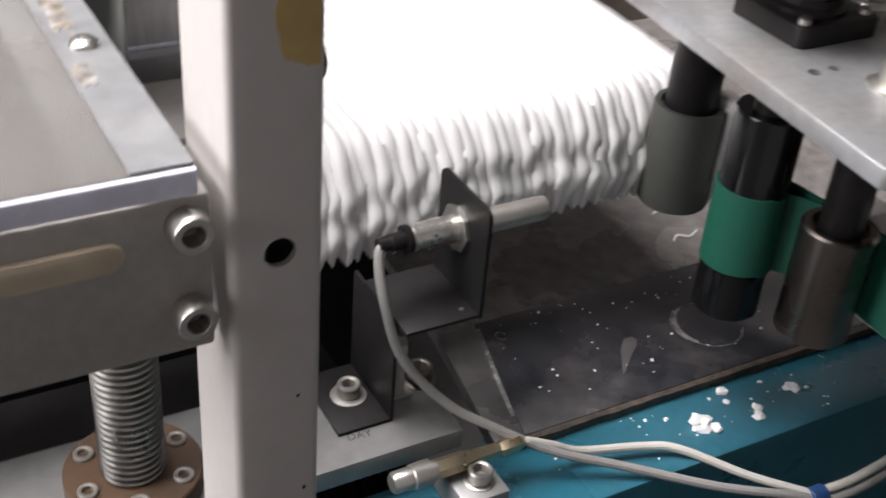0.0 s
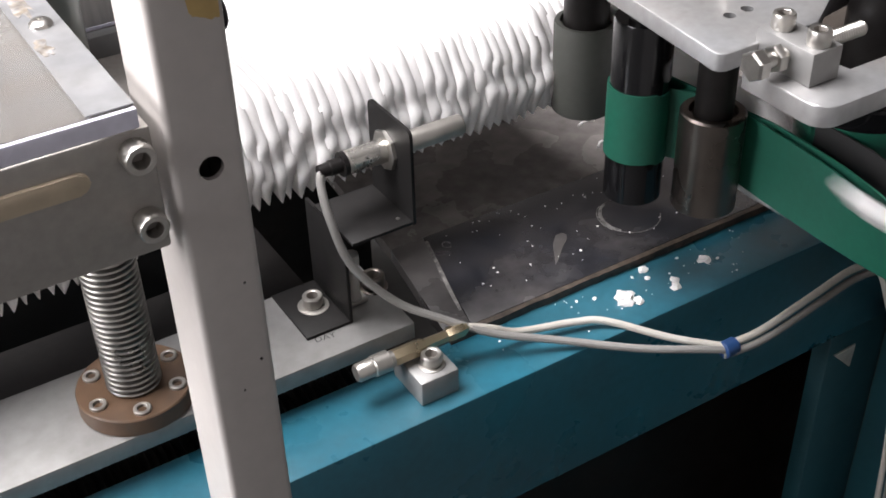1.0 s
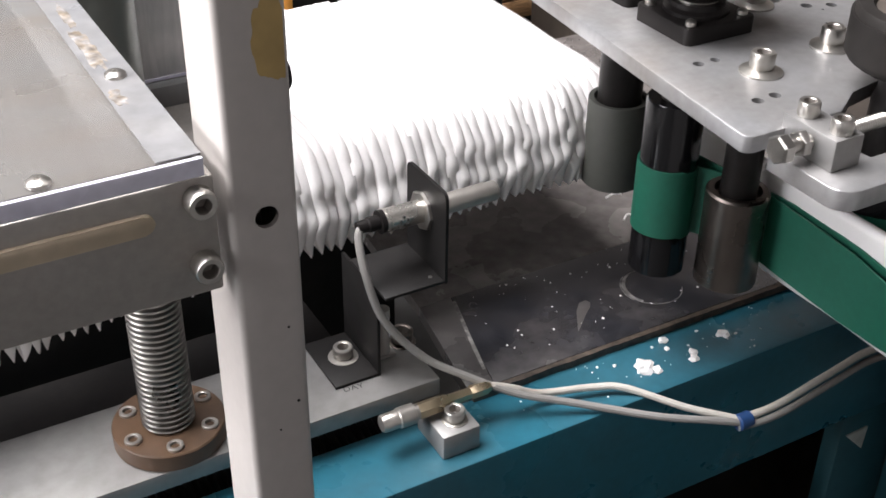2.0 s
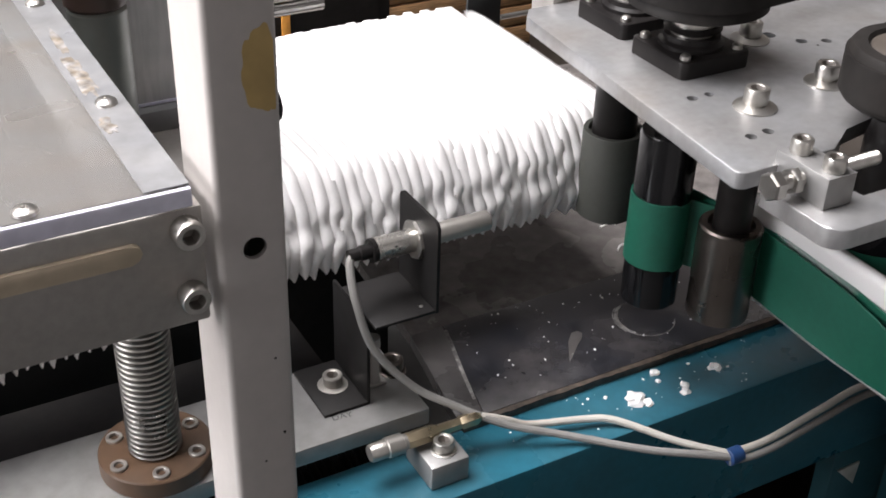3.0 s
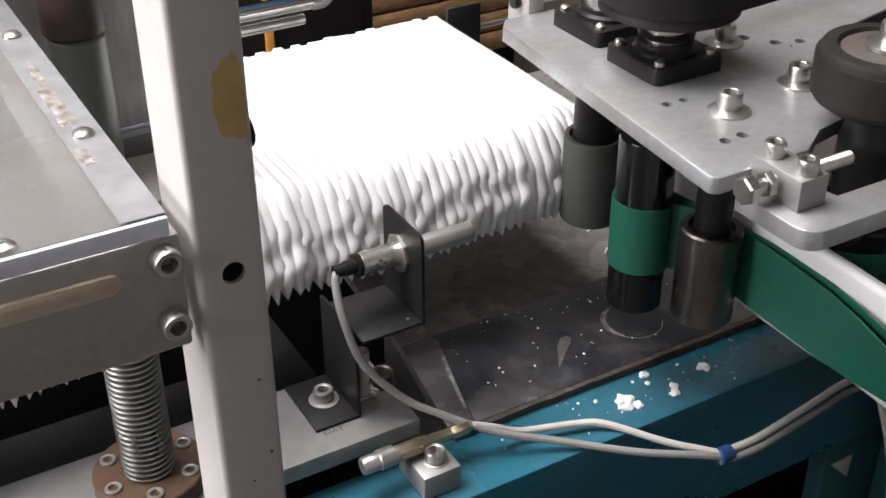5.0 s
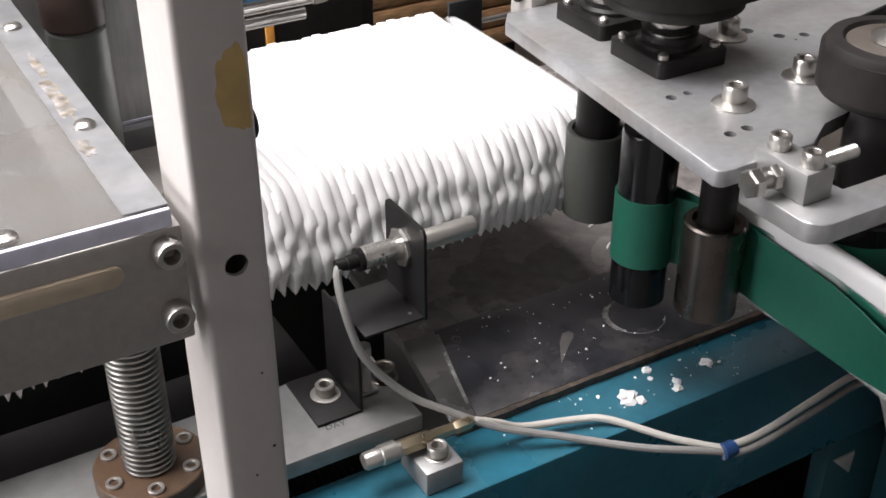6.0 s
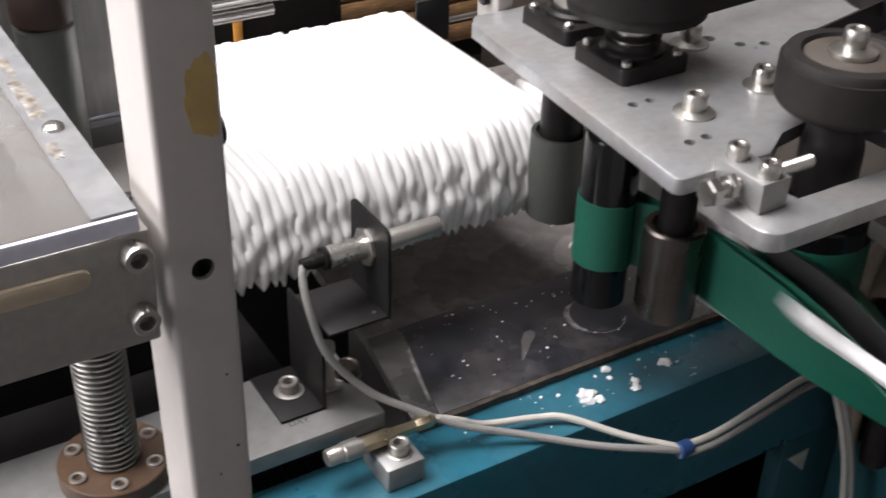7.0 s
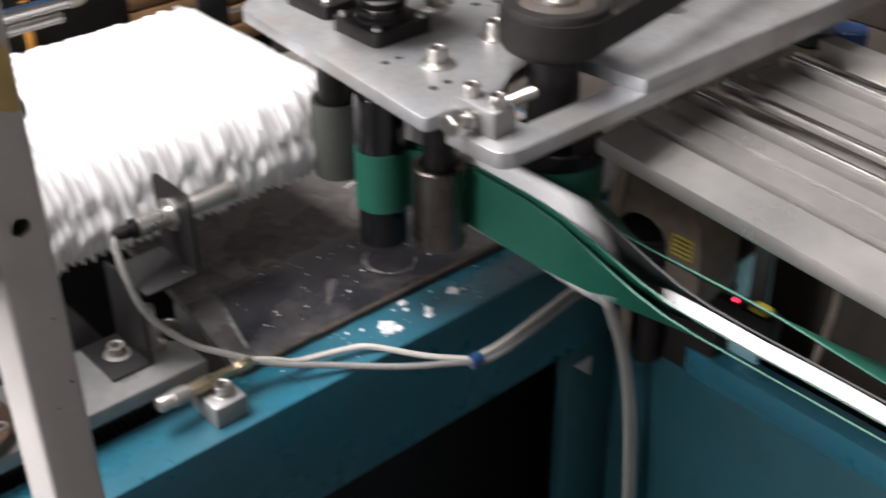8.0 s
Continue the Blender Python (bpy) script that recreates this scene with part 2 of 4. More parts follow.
def rod(r, length, at, axis="z", edge=0.0008, seg=32, bm=None):
    e = min(edge, r * 0.4)
    return lathe([(r - e, 0), (r, e), (r, length - e), (r - e, length)], at, axis, seg, bm)


def smooth_path(points, steps=8):
    pts = [Vector(p) for p in points]
    out = []
    for i in range(len(pts) - 1):
        p0, p1, p2, p3 = pts[max(i - 1, 0)], pts[i], pts[i + 1], pts[min(i + 2, len(pts) - 1)]
        for k in range(steps):
            t = k / steps
            out.append(0.5 * (2 * p1 + (p2 - p0) * t + (2 * p0 - 5 * p1 + 4 * p2 - p3) * t * t + (3 * p1 - p0 - 3 * p2 + p3) * t ** 3))
    return out + [pts[-1]]


def sweep(points, r, seg=10, steps=8, bm=None):
    """A round cable along a smooth path."""
    bm = bm or bmesh.new()
    path = smooth_path(points, steps)
    rings, side = [], None
    for i, p in enumerate(path):
        d = (path[min(i + 1, len(path) - 1)] - path[max(i - 1, 0)]).normalized()
        side = d.orthogonal() if side is None else (side - d * side.dot(d))
        side.normalize()
        up = d.cross(side)
        rings.append([bm.verts.new(p + r * (math.cos(math.tau * k / seg) * side + math.sin(math.tau * k / seg) * up)) for k in range(seg)])
    for a, b in zip(rings, rings[1:]):
        for k in range(seg):
            bm.faces.new((a[k], a[(k + 1) % seg], b[(k + 1) % seg], b[k]))
    bm.faces.new(rings[0])
    bm.faces.new(rings[-1])
    return bm


def extrude(outline, z0, z1, bevel=0.001, bm=None):
    """A plate with the given outline in x and y."""
    bm = bm or bmesh.new()
    low = [bm.verts.new((x, y, z0)) for x, y in outline]
    high = [bm.verts.new((x, y, z1)) for x, y in outline]
    n = len(outline)
    bm.faces.new(low)
    top = bm.faces.new(high)
    for k in range(n):
        bm.faces.new((low[k], low[(k + 1) % n], high[(k + 1) % n], high[k]))
    if bevel:
        bmesh.ops.bevel(bm, geom=list(top.edges), offset=bevel, segments=2, affect="EDGES", profile=0.5)
    return bm


def drilled(ob, cutters):
    """Cuts holes through a mesh for good."""
    bm = bmesh.new()
    for c in cutters:
        c(bm)
    me = bpy.data.meshes.new("drill")
    bmesh.ops.recalc_face_normals(bm, faces=bm.faces[:])
    bm.to_mesh(me)
    bm.free()
    tool = new("drill", me)
    tool.parent = ob.parent
    mod = ob.modifiers.new("drill", "BOOLEAN")
    mod.operation, mod.object, mod.solver = "DIFFERENCE", tool, "EXACT"
    bpy.context.view_layer.update()
    done = bpy.data.meshes.new_from_object(ob.evaluated_get(bpy.context.evaluated_depsgraph_get()))
    ob.modifiers.clear()
    old, ob.data = ob.data, done
    bpy.data.objects.remove(tool)
    bpy.data.meshes.remove(old)
    done.shade_smooth()
    done.set_sharp_from_angle(angle=radians(35))


def cap_screw(at, axis, r, h, parent, mat=STEEL, washer=0.0, washer_h=0.002, name="cap_screw"):
    """A socket head screw with its hexagon recess; washer: the radius of the washer under it."""
    bm = bmesh.new()
    m = Matrix.Translation(at) @ TURN_TO[axis]
    base = washer_h if washer else 0
    lathe([(r * 0.96, base), (r, base + h * 0.08), (r, base + h * 0.88), (r * 0.9, base + h), (r * 0.62, base + h), (r * 0.57, base + h * 0.97)], (0, 0, 0), "z", 24, bm)
    bm.faces.ensure_lookup_table()
    tops = [f for f in bm.faces if len(f.verts) == 24 and f.calc_center_median().z > base + h * 0.5]
    bmesh.ops.delete(bm, geom=tops, context="FACES_ONLY")
    rim = [v for v in bm.verts if abs(v.co.z - (base + h * 0.97)) < 1e-7]
    rim.sort(key=lambda v: math.atan2(v.co.y, v.co.x))
    n = len(rim)
    def hexed(a):
        k = math.radians(60)
        return r * 0.57 * math.cos(k / 2) / math.cos((a % k) - k / 2)
    low = []
    for v in rim:
        a = math.atan2(v.co.y, v.co.x)
        q = hexed(a)
        low.append(bm.verts.new((q * math.cos(a), q * math.sin(a), base + h * 0.22)))
    for k in range(n):
        bm.faces.new((rim[k], rim[(k + 1) % n], low[(k + 1) % n], low[k])).material_index = 1
    bm.faces.new(low).material_index = 1
    bm.transform(m)
    ob = part(name, bm, mat, parent)
    ob.data.materials.append(SOCKETSHADE)
    if washer:
        w = lathe([(washer, 0), (washer, washer_h * 0.35), (washer * 0.55, washer_h), (0, washer_h)], at, axis, 32)
        part("washer", w, mat, ob)
    return ob


def rounded(x0, x1, y0, y1, r, n=5, corners=(1, 1, 1, 1)):
    """The outline of a rectangle with rounded corners, from the lower left one round."""
    out = []
    for (cx, cy, a), on in zip(((x0 + r, y0 + r, 180), (x1 - r, y0 + r, 270), (x1 - r, y1 - r, 0), (x0 + r, y1 - r, 90)), corners):
        if on:
            out += [(cx + r * math.cos(radians(a + 90 * k / n)), cy + r * math.sin(radians(a + 90 * k / n))) for k in range(n + 1)]
        else:
            out.append((x0 if cx == x0 + r else x1, y0 if cy == y0 + r else y1))
    return out


def write(words, size, m, mat, parent, name):
    """Flat lettering in the built-in font, as a mesh."""
    cu = bpy.data.curves.new(name, "FONT")
    cu.body, cu.size, cu.resolution_u = words, size, 3
    ob = new(name, cu)
    bpy.context.view_layer.update()
    me = bpy.data.meshes.new_from_object(ob.evaluated_get(bpy.context.evaluated_depsgraph_get()))
    bpy.data.objects.remove(ob)
    bpy.data.curves.remove(cu)
    me.transform(m)
    me.materials.clear()
    me.materials.append(mat)
    done = new(name, me)
    done.parent = parent
    return tagged(done)

# ---- the hall ----


def hall():
    x0, x1, y0, y1, top = -3.2, 4.2, -3.2, 5.2, 4.5
    tagged(part("floor", box(x0, x1, y0, y1, -0.1, 0, 0), CONCRETE), "grey stained concrete hall floor", "floor", kind="structure")
    tagged(part("wall_east", box(x1, x1 + 0.2, y0, y1, 0, top, 0), WALL), "plain painted hall wall", "wall", kind="structure")
    tagged(part("wall_north", box(x0, x1, y1, y1 + 0.2, 0, top, 0), WALL), "plain painted hall wall", "wall", kind="structure")
    tagged(part("wall_south", box(x0, x1, y0 - 0.2, y0, 0, top, 0), WALL), "plain painted hall wall", "wall", kind="structure")
    w = box(x0 - 0.2, x0, y0, -0.3, 0, top, 0)
    box(x0 - 0.2, x0, 2.9, y1, 0, top, 0, bm=w)
    box(x0 - 0.2, x0, -0.3, 2.9, 0, 1.3, 0, bm=w)
    box(x0 - 0.2, x0, -0.3, 2.9, 3.4, top, 0, bm=w)
    tagged(part("wall_west", w, WALL), "plain painted hall wall with a wide window opening", "wall", kind="structure")
    c = box(x0, -2.3, y0, y1, top, top + 0.15, 0)
    box(0.5, x1, y0, y1, top, top + 0.15, 0, bm=c)
    box(-2.3, 0.5, y0, 0.25, top, top + 0.15, 0, bm=c)
    box(-2.3, 0.5, 2.65, y1, top, top + 0.15, 0, bm=c)
    tagged(part("ceiling", c, WALL), "plain hall ceiling with a skylight opening", "ceiling", kind="structure")


# ---- machine bed ----
BAR_Z, BLUE_Z, TABLE_Z = 0.803, 0.762, 0.769
PLATE_Z = 1.066


def machine_frame():
    f = thing("steel_workbench", "blue enamelled steel machine bench with torn paper scraps on it", "machine frame", (0.3, 0.47, 0))
    m = Matrix.Translation((-0.3, -0.47, 0))

    def put(name, bm, mat, label=""):
        bm.transform(m)
        return part(name, bm, mat, f, label)
    put("front_beam", box(-0.9, 1.02, 0.445, 0.513, 0.626, BLUE_Z, 0.002), BLUE)
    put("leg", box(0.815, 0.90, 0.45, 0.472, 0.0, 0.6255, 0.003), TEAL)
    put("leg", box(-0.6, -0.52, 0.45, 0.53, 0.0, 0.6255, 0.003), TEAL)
    put("rear_beam", box(-0.9, 1.02, 1.0, 1.06, 0.652, BLUE_Z, 0.002), BLUE)
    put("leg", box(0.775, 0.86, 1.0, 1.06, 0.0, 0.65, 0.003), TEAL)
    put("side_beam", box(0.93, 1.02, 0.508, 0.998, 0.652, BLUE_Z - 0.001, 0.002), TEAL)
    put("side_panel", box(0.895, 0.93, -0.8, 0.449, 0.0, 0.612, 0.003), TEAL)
    put("panel_flange", box(0.892, 0.93, -0.8, 0.345, 0.6122, 0.648, 0.002), BLUE, "lighter blue flange")
    # added black sheet that stands in for the shade under the bench
    put("shade_panel", box(-0.5, 0.96, 0.56, 0.575, 0.0, 0.60, 0.002), BLACK, "black sheet for the shade under the bench")
    # pale triangle painted for daylight showing through a hole by the leg
    tri = extrude([(0.822, 0.596), (0.852, 0.597), (0.850, 0.568)], 0, 0.002, 0.0004)
    tri.transform(Matrix.Translation((0, 0.4498, 0)) @ Matrix.Rotation(radians(90), 4, "X"))
    put("daylight_patch", tri, PALEPART, "pale patch for daylight through a gap")
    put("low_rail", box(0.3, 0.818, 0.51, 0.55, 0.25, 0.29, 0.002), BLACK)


def bed_plate():
    t = thing("bed_plate", "dark glossy dusty steel bed plate beneath the rollers", "bed plate", (0.7, 0.7, TABLE_Z))
    m = Matrix.Translation((-0.7, -0.7, -TABLE_Z))
    for name, out, mat, label in (("front_sheet", [(0.4355, 0.514), (1.0, 0.514), (1.0, 0.6385), (0.4655, 0.6405)], DARK, "dark polished sheet"),
                                  ("rear_sheet", [(0.432, 0.641), (1.0, 0.639), (1.0, 1.1), (0.470, 1.1)], DUSTGLOW, "dusty grey sheet paled for reflected towels"),
                                  ("end_strip", [(0.411, 0.514), (0.435, 0.514), (0.465, 0.6405), (0.4318, 0.6405)], STRIP, "dusty grey end strip")):
        bm = extrude(out, TABLE_Z - 0.012, TABLE_Z, 0.0003)
        bm.transform(m)
        part(name, bm, mat, t, label)
    bm = extrude([(0.4365, 0.535), (0.4395, 0.535), (0.4475, 0.565), (0.4665, 0.634), (0.4635, 0.634), (0.4440, 0.566)], TABLE_Z - 0.0005, TABLE_Z + 0.00015, 0)
    bm.transform(m)
    part("score_line", bm, SCUFF, t, "pale scored line")
    edge = [0.412 + 0.006 * k for k in range(99)]
    bm = extrude([(x, 0.5082 + 0.0012 * noise.noise((x * 60, 0.3, 0)) + 0.0006 * noise.noise((x * 210, 2.3, 0))) for x in edge] + [(1.0, 0.5138), (0.412, 0.5138)],
                 BLUE_Z + 0.0002, TABLE_Z + 0.0003, 0.0012)
    bm.transform(m)
    part("front_rim", bm, RIM, t, "brown grimy front edge")
    for r, a0, a1, w in ((0.0285, 70, 330, 0.0005), (0.0272, 110, 215, 0.0013), (0.0300, 120, 200, 0.0005), (0.0256, 130, 190, 0.0006)):
        arc = [(0.642 + r * math.cos(radians(a0 + (a1 - a0) * k / 12)), 0.566 + r * math.sin(radians(a0 + (a1 - a0) * k / 12)), TABLE_Z) for k in range(13)]
        bm = sweep(arc, w, 5, 2)
        bm.transform(m)
        part("scuff_ring", bm, SCUFF, t, "pale ring scuffed into the sheet")
    drop = [(0.540, 0.541), (0.5465, 0.546), (0.561, 0.559), (0.571, 0.5665), (0.5755, 0.5725), (0.5735, 0.5775), (0.566, 0.577), (0.556, 0.567)]
    bm = extrude(drop, TABLE_Z - 0.0005, TABLE_Z + 0.00015, 0)
    bm.transform(m)
    part("scuff_streak", bm, STRIP, t, "pale smeared drop")
    for x, y, r in ((0.477, 0.619, 0.0048),):
        bm = sweep([(x + r * math.cos(k * 0.45) * 0.8, y + r * math.sin(k * 0.45), TABLE_Z) for k in range(13)], 0.0005, 5, 2)
        bm.transform(m)
        part("water_mark", bm, SCUFF, t, "faint dried ring")
    # added black sheet in place of the shaded void below the bar
    well = box(-0.9, 0.41, 0.508, 0.62, 0.62, 0.64, 0)
    box(-0.9, 0.41, 0.62, 1.0, 0.62, 0.64, 0, bm=well)
    well.transform(m)
    part("shade_sheet", well, BLACK, t, "black sheet for the dark gap under the bar")


def support_bar():
    b = thing("support_bar", "dull aluminium support bar across the machine bed", "support bar", (0, 0.55, BAR_Z - 0.016))
    m = Matrix.Translation((0, -0.55, -BAR_Z + 0.016))
    bm = box(-0.7, 0.378, 0.506, 0.597, BAR_Z - 0.016, BAR_Z, 0.001)
    bm.transform(m)
    part("bar", bm, ALUBAR, b)
    cap_screw((0.3735, 0.0135, 0.016), "z", 0.0095, 0.0105, b, BROWNSTEEL, 0.0118, 0.002)
    write("DAY", 0.0085, Matrix.Translation((0.3025, 0.5265 - 0.55, 0.0163)) @ Matrix.Rotation(radians(-6), 4, "Z"), INK, b, "hand_lettering")
    k = thing("cable_clip", "pale plastic cable clip on the support bar", "cable clip", (0.352, 0.556, BAR_Z))
    part("stem", lathe([(0.006, 0), (0.0062, 0.001), (0.0052, 0.008), (0.0048, 0.03), (0.0062, 0.038), (0.0058, 0.046), (0, 0.0475)], (0, 0, 0), "z", 16), CLIP, k)
    part("base", box(-0.009, 0.009, -0.007, 0.007, 0, 0.003, 0.001), CLIP, k)
    h = thing("bellows_hose", "black ribbed bellows under the support bar", "bellows", (0, 0.535, 0.735))
    prof, n = [], 150
    for k in range(n):
        prof += [(0.017, k * 0.0068), (0.0225, k * 0.0068 + 0.0034)]
    part("hose", lathe([(0.0, -0.001)] + prof + [(0, n * 0.0068)], (-0.66, 0, 0), "x", 20), RUBBER, h)


def threaded_column():
    c = thing("threaded_column", "bright threaded steel column on a brown round flange", "lead screw", (0.167, 0.545, BAR_Z))
    part("flange", lathe([(0.041, 0), (0.042, 0.001), (0.042, 0.014), (0.041, 0.015), (0.0, 0.015)], (0, 0, 0), "z", 56), BRONZE, c)
    prof, p, n = [], 0.0049, 46
    for k in range(n):
        z = 0.015 + k * p
        prof += [(0.0152, z), (0.0152, z + p * 0.18), (0.0198, z + p * 0.5), (0.0192, z + p * 0.74)]
    part("screw", lathe([(0, 0.0148)] + prof + [(0.018, 0.015 + n * p), (0, 0.015 + n * p)], (0, 0, 0), "z", 72), THREAD, c)
    for k in range(6):
        a = radians(60 * k + 20)
        cap_screw((0.0325 * math.cos(a), 0.0325 * math.sin(a), 0.0125), "z", 0.0064, 0.005, c, TUBE)


def press_hood():
    h = thing("press_hood", "aluminium hood with a dusty clear acrylic lid over the paper", "press hood", (0, 0.5, 1.06))
    m = Matrix.Translation((0, -0.5, -1.06))

    def put(name, bm, mat, label="", parent=h):
        bm.transform(m)
        return part(name, bm, mat, parent, label)
    plate = put("front_plate", box(-0.5, 0.160, 0.352, 0.368, 1.058, 1.126, 0.002), SIDE)
    g = extrude(rounded(-0.45, 0.128, -0.0055, 0.0055, 0.0054, 6), 0, 0.003, 0.0012)
    g.transform(Matrix.Translation((0, 0.3522, 1.108)) @ Matrix.Rotation(radians(90), 4, "X"))
    put("groove_strip", g, GROOVE, "brown dusty strip")
    put("rear_plate", box(-0.5, 0.160, 0.69, 0.706, 1.058, 1.126, 0.002), SIDE)
    put("end_plate", box(0.146, 0.158, 0.3685, 0.6895, 1.07, 1.125, 0.001), SIDE)
    put("lid", box(-0.5, 0.155, 0.352, 0.70, 1.1275, 1.1385, 0.0012), ACRYL, "dusty clear acrylic lid").visible_shadow = False
    put("lid_edge", box(-0.5, 0.1548, 0.3488, 0.3518, 1.128, 1.138, 0.0008), ACRYLEDGE, "violet scuffed lid edge")
    for x0, x1, mat in ((0.118, 0.145, HAZE), (-0.075, -0.01, HAZE)):
        put("cross_strip", box(x0, x1, 0.369, 0.689, 1.112, 1.12, 0.001), mat)
    for x, y in ((0.144, 0.456), (0.079, 0.358), (-0.06, 0.358), (0.144, 0.62)):
        s = lathe([(0.0062, 0), (0.0058, 0.0016), (0.004, 0.003), (0.0016, 0.0032), (0.0014, 0.0022), (0, 0.0022)], (x, y, 1.1392), "z", 20)
        put("screw", s, STEEL)
    put("lid_border", box(0.1325, 0.1549, 0.3525, 0.699, 1.1386, 1.1391, 0), BORDER, "pale lid border")
    for x, y, w, n in ((0.141, 0.50, 0.005, 0.030), (0.137, 0.43, 0.004, 0.010), (0.142, 0.55, 0.003, 0.02)):
        out = []
        for k in range(28):
            a = math.tau * k / 28
            r = 1 + 0.8 * noise.noise((math.cos(a) * 2.2 + y * 40, math.sin(a) * 2.2, 5))
            out.append((x + w * r * math.cos(a), y + n * r * math.sin(a)))
        put("rust_stain", extrude(out, 1.1391, 1.13925, 0), RUST, "brown rusty stain")
    for z in (1.115, 1.077):
        cap_screw((0.1505, 0.352 - 0.5, z - 1.06), "-y", 0.0078, 0.010, h, STEEL)
    put("press_plate", box(-0.5, 0.284, 0.655, 0.96, 0.968, 0.974, 0.001), SIDE, "dusty press plate over the paper")
    put("press_rail", box(-0.5, 0.284, 0.735, 0.747, 0.9742, 0.993, 0.001), PANELGREY, "dark rail on the press plate")
    put("hanger", box(-0.3, -0.27, 0.68, 0.689, 0.9742, 1.06, 0.001), SIDE)
    return h


def post():
    p = thing("post", "warm grey enamelled steel post with an ochre putty patch", "post", (0.1855, 0.373, 0))
    bm = extrude(rounded(-0.0205, 0.0160, -0.026, 0.0245, 0.0035, 5), 0.0, 1.75, 0)
    body = part("tube", bm, PAINT, p)

    def bore(b):
        box(-0.017, 0.0125, -0.023, 0.0215, 0.5, 1.6, 0, bm=b)

    def hole(b):
        rod(0.0064, 0.02, (-0.0015, -0.04, 1.097), "y", 0, 24, b)
    drilled(body, [bore])
    drilled(body, [hole])
    # putty with an uneven outline
    bm = bmesh.new()
    ring = []
    for k in range(40):
        a = math.tau * k / 40
        r = 1 + 0.34 * noise.noise((math.cos(a) * 2, math.sin(a) * 2, 3)) + 0.16 * noise.noise((math.cos(a) * 7, math.sin(a) * 7, 1))
        x = min(0.0105 * r * math.cos(a) + 0.0075, 0.0135)
        ring.append((x, 0.021 * r * math.sin(a)))
    f = bm.faces.new([bm.verts.new((x, -0.0263, 1.193 + z)) for x, z in ring])
    ex = bmesh.ops.extrude_face_region(bm, geom=[f])
    bmesh.ops.translate(bm, verts=[v for v in ex["geom"] if isinstance(v, bmesh.types.BMVert)], vec=(0, 0.0008, 0))
    part("putty_patch", bm, PUTTY, p, "ochre putty patch")
    for x, z, r in ((0.006, 1.025, 0.0008), (0.009, 0.972, 0.001), (-0.003, 0.955, 0.0007)):
        part("speck", rod(r, 0.0003, (x, -0.02595, z), "-y", 0.00005, 8), BLACK, p, "dark speck")
    part("bolt_head", rod(0.0085, 0.006, (0.0158, -0.006, 1.164), "x"), BLACK, p, "black bolt head")


# ---- sensor ----
SY, SZ = 0.552, 0.934


def sensor_bracket():
    b = thing("sensor_bracket", "bent black sheet bracket bolted to the support bar", "bracket", (0.32, 0.56, BAR_Z))
    m = Matrix.Translation((-0.32, -0.56, -BAR_Z))
    bm = box(0.298, 0.338, 0.532, 0.595, BAR_Z, BAR_Z + 0.003, 0.0006)
    bm.transform(m)
    part("foot", bm, BRACKET, b)
    bm = box(0.3352, 0.338, 0.532, 0.595, BAR_Z + 0.0031, 0.886, 0.0006)
    bm.transform(m)
    part("web", bm, BRACKET, b)
    bm = box(0.3352, 0.3865, 0.5165, 0.5785, 0.8862, 0.889, 0.0006)
    bm.transform(m)
    part("shelf", bm, BRACKET, b)
    up = extrude(rounded(0.516, 0.578, 0.8862, 0.966, 0.006, 4, (0, 0, 1, 1)), 0, 0.0028, 0.0005)
    up.transform(Matrix(((0, 0, 1, 0.3866), (1, 0, 0, 0), (0, 1, 0, 0), (0, 0, 0, 1))))
    up.transform(m)
    part("upright", up, BRACKET, b)
    dot = rod(0.0016, 0.0006, (0.379, 0.526, 0.889), "z", 0.0001, 10)
    dot.transform(m)
    part("bare_spot", dot, STEEL, b, "bare metal spot")
    cap_screw((0.0, 0.005, 0.003), "z", 0.0082, 0.009, b, TUBE, 0.0125, 0.0016)


def proximity_sensor():
    s = thing("proximity_sensor", "barrel sensor with a pale label clamped in the black bracket", "sensor", (0.388, SY, SZ))
    part("barrel", lathe([(0.0080, 0.006), (0.0084, 0.007), (0.0084, 0.062), (0.0078, 0.064), (0, 0.064)], (0, 0, 0), "x", 28), TUBE, s)
    part("body", lathe([(0, -0.036), (0.0084, -0.036), (0.0092, -0.035), (0.0092, -0.0005)], (0, 0, 0), "x", 28), BARE, s, "pale printed sleeve")
    part("nut", lathe([(0.0155, -0.0045), (0.0162, -0.004), (0.0162, -0.001), (0.0155, -0.0005)], (0, 0, 0), "x", 8), STEEL, s)
    part("nut", lathe([(0.0155, 0.003), (0.0162, 0.0035), (0.0162, 0.0062), (0.0155, 0.0065)], (0, 0, 0), "x", 8), STEEL, s)
    part("cable_gland", lathe([(0.0, -0.058), (0.0048, -0.058), (0.0052, -0.05), (0.006, -0.049), (0.006, -0.0402), (0.0096, -0.040), (0.0096, -0.0362)], (0, 0, 0), "x", 20), BLACK, s,
         "black cable gland")
    for k in range(5):
        bar = box(-0.026 + 0.003 * (k % 3), -0.0245 + 0.003 * (k % 3), -0.0096, -0.0088, -0.003 + 0.0032 * (k // 2), -0.001 + 0.0032 * (k // 2), 0)
        part("print_mark", bar, INK, s, smooth=False)


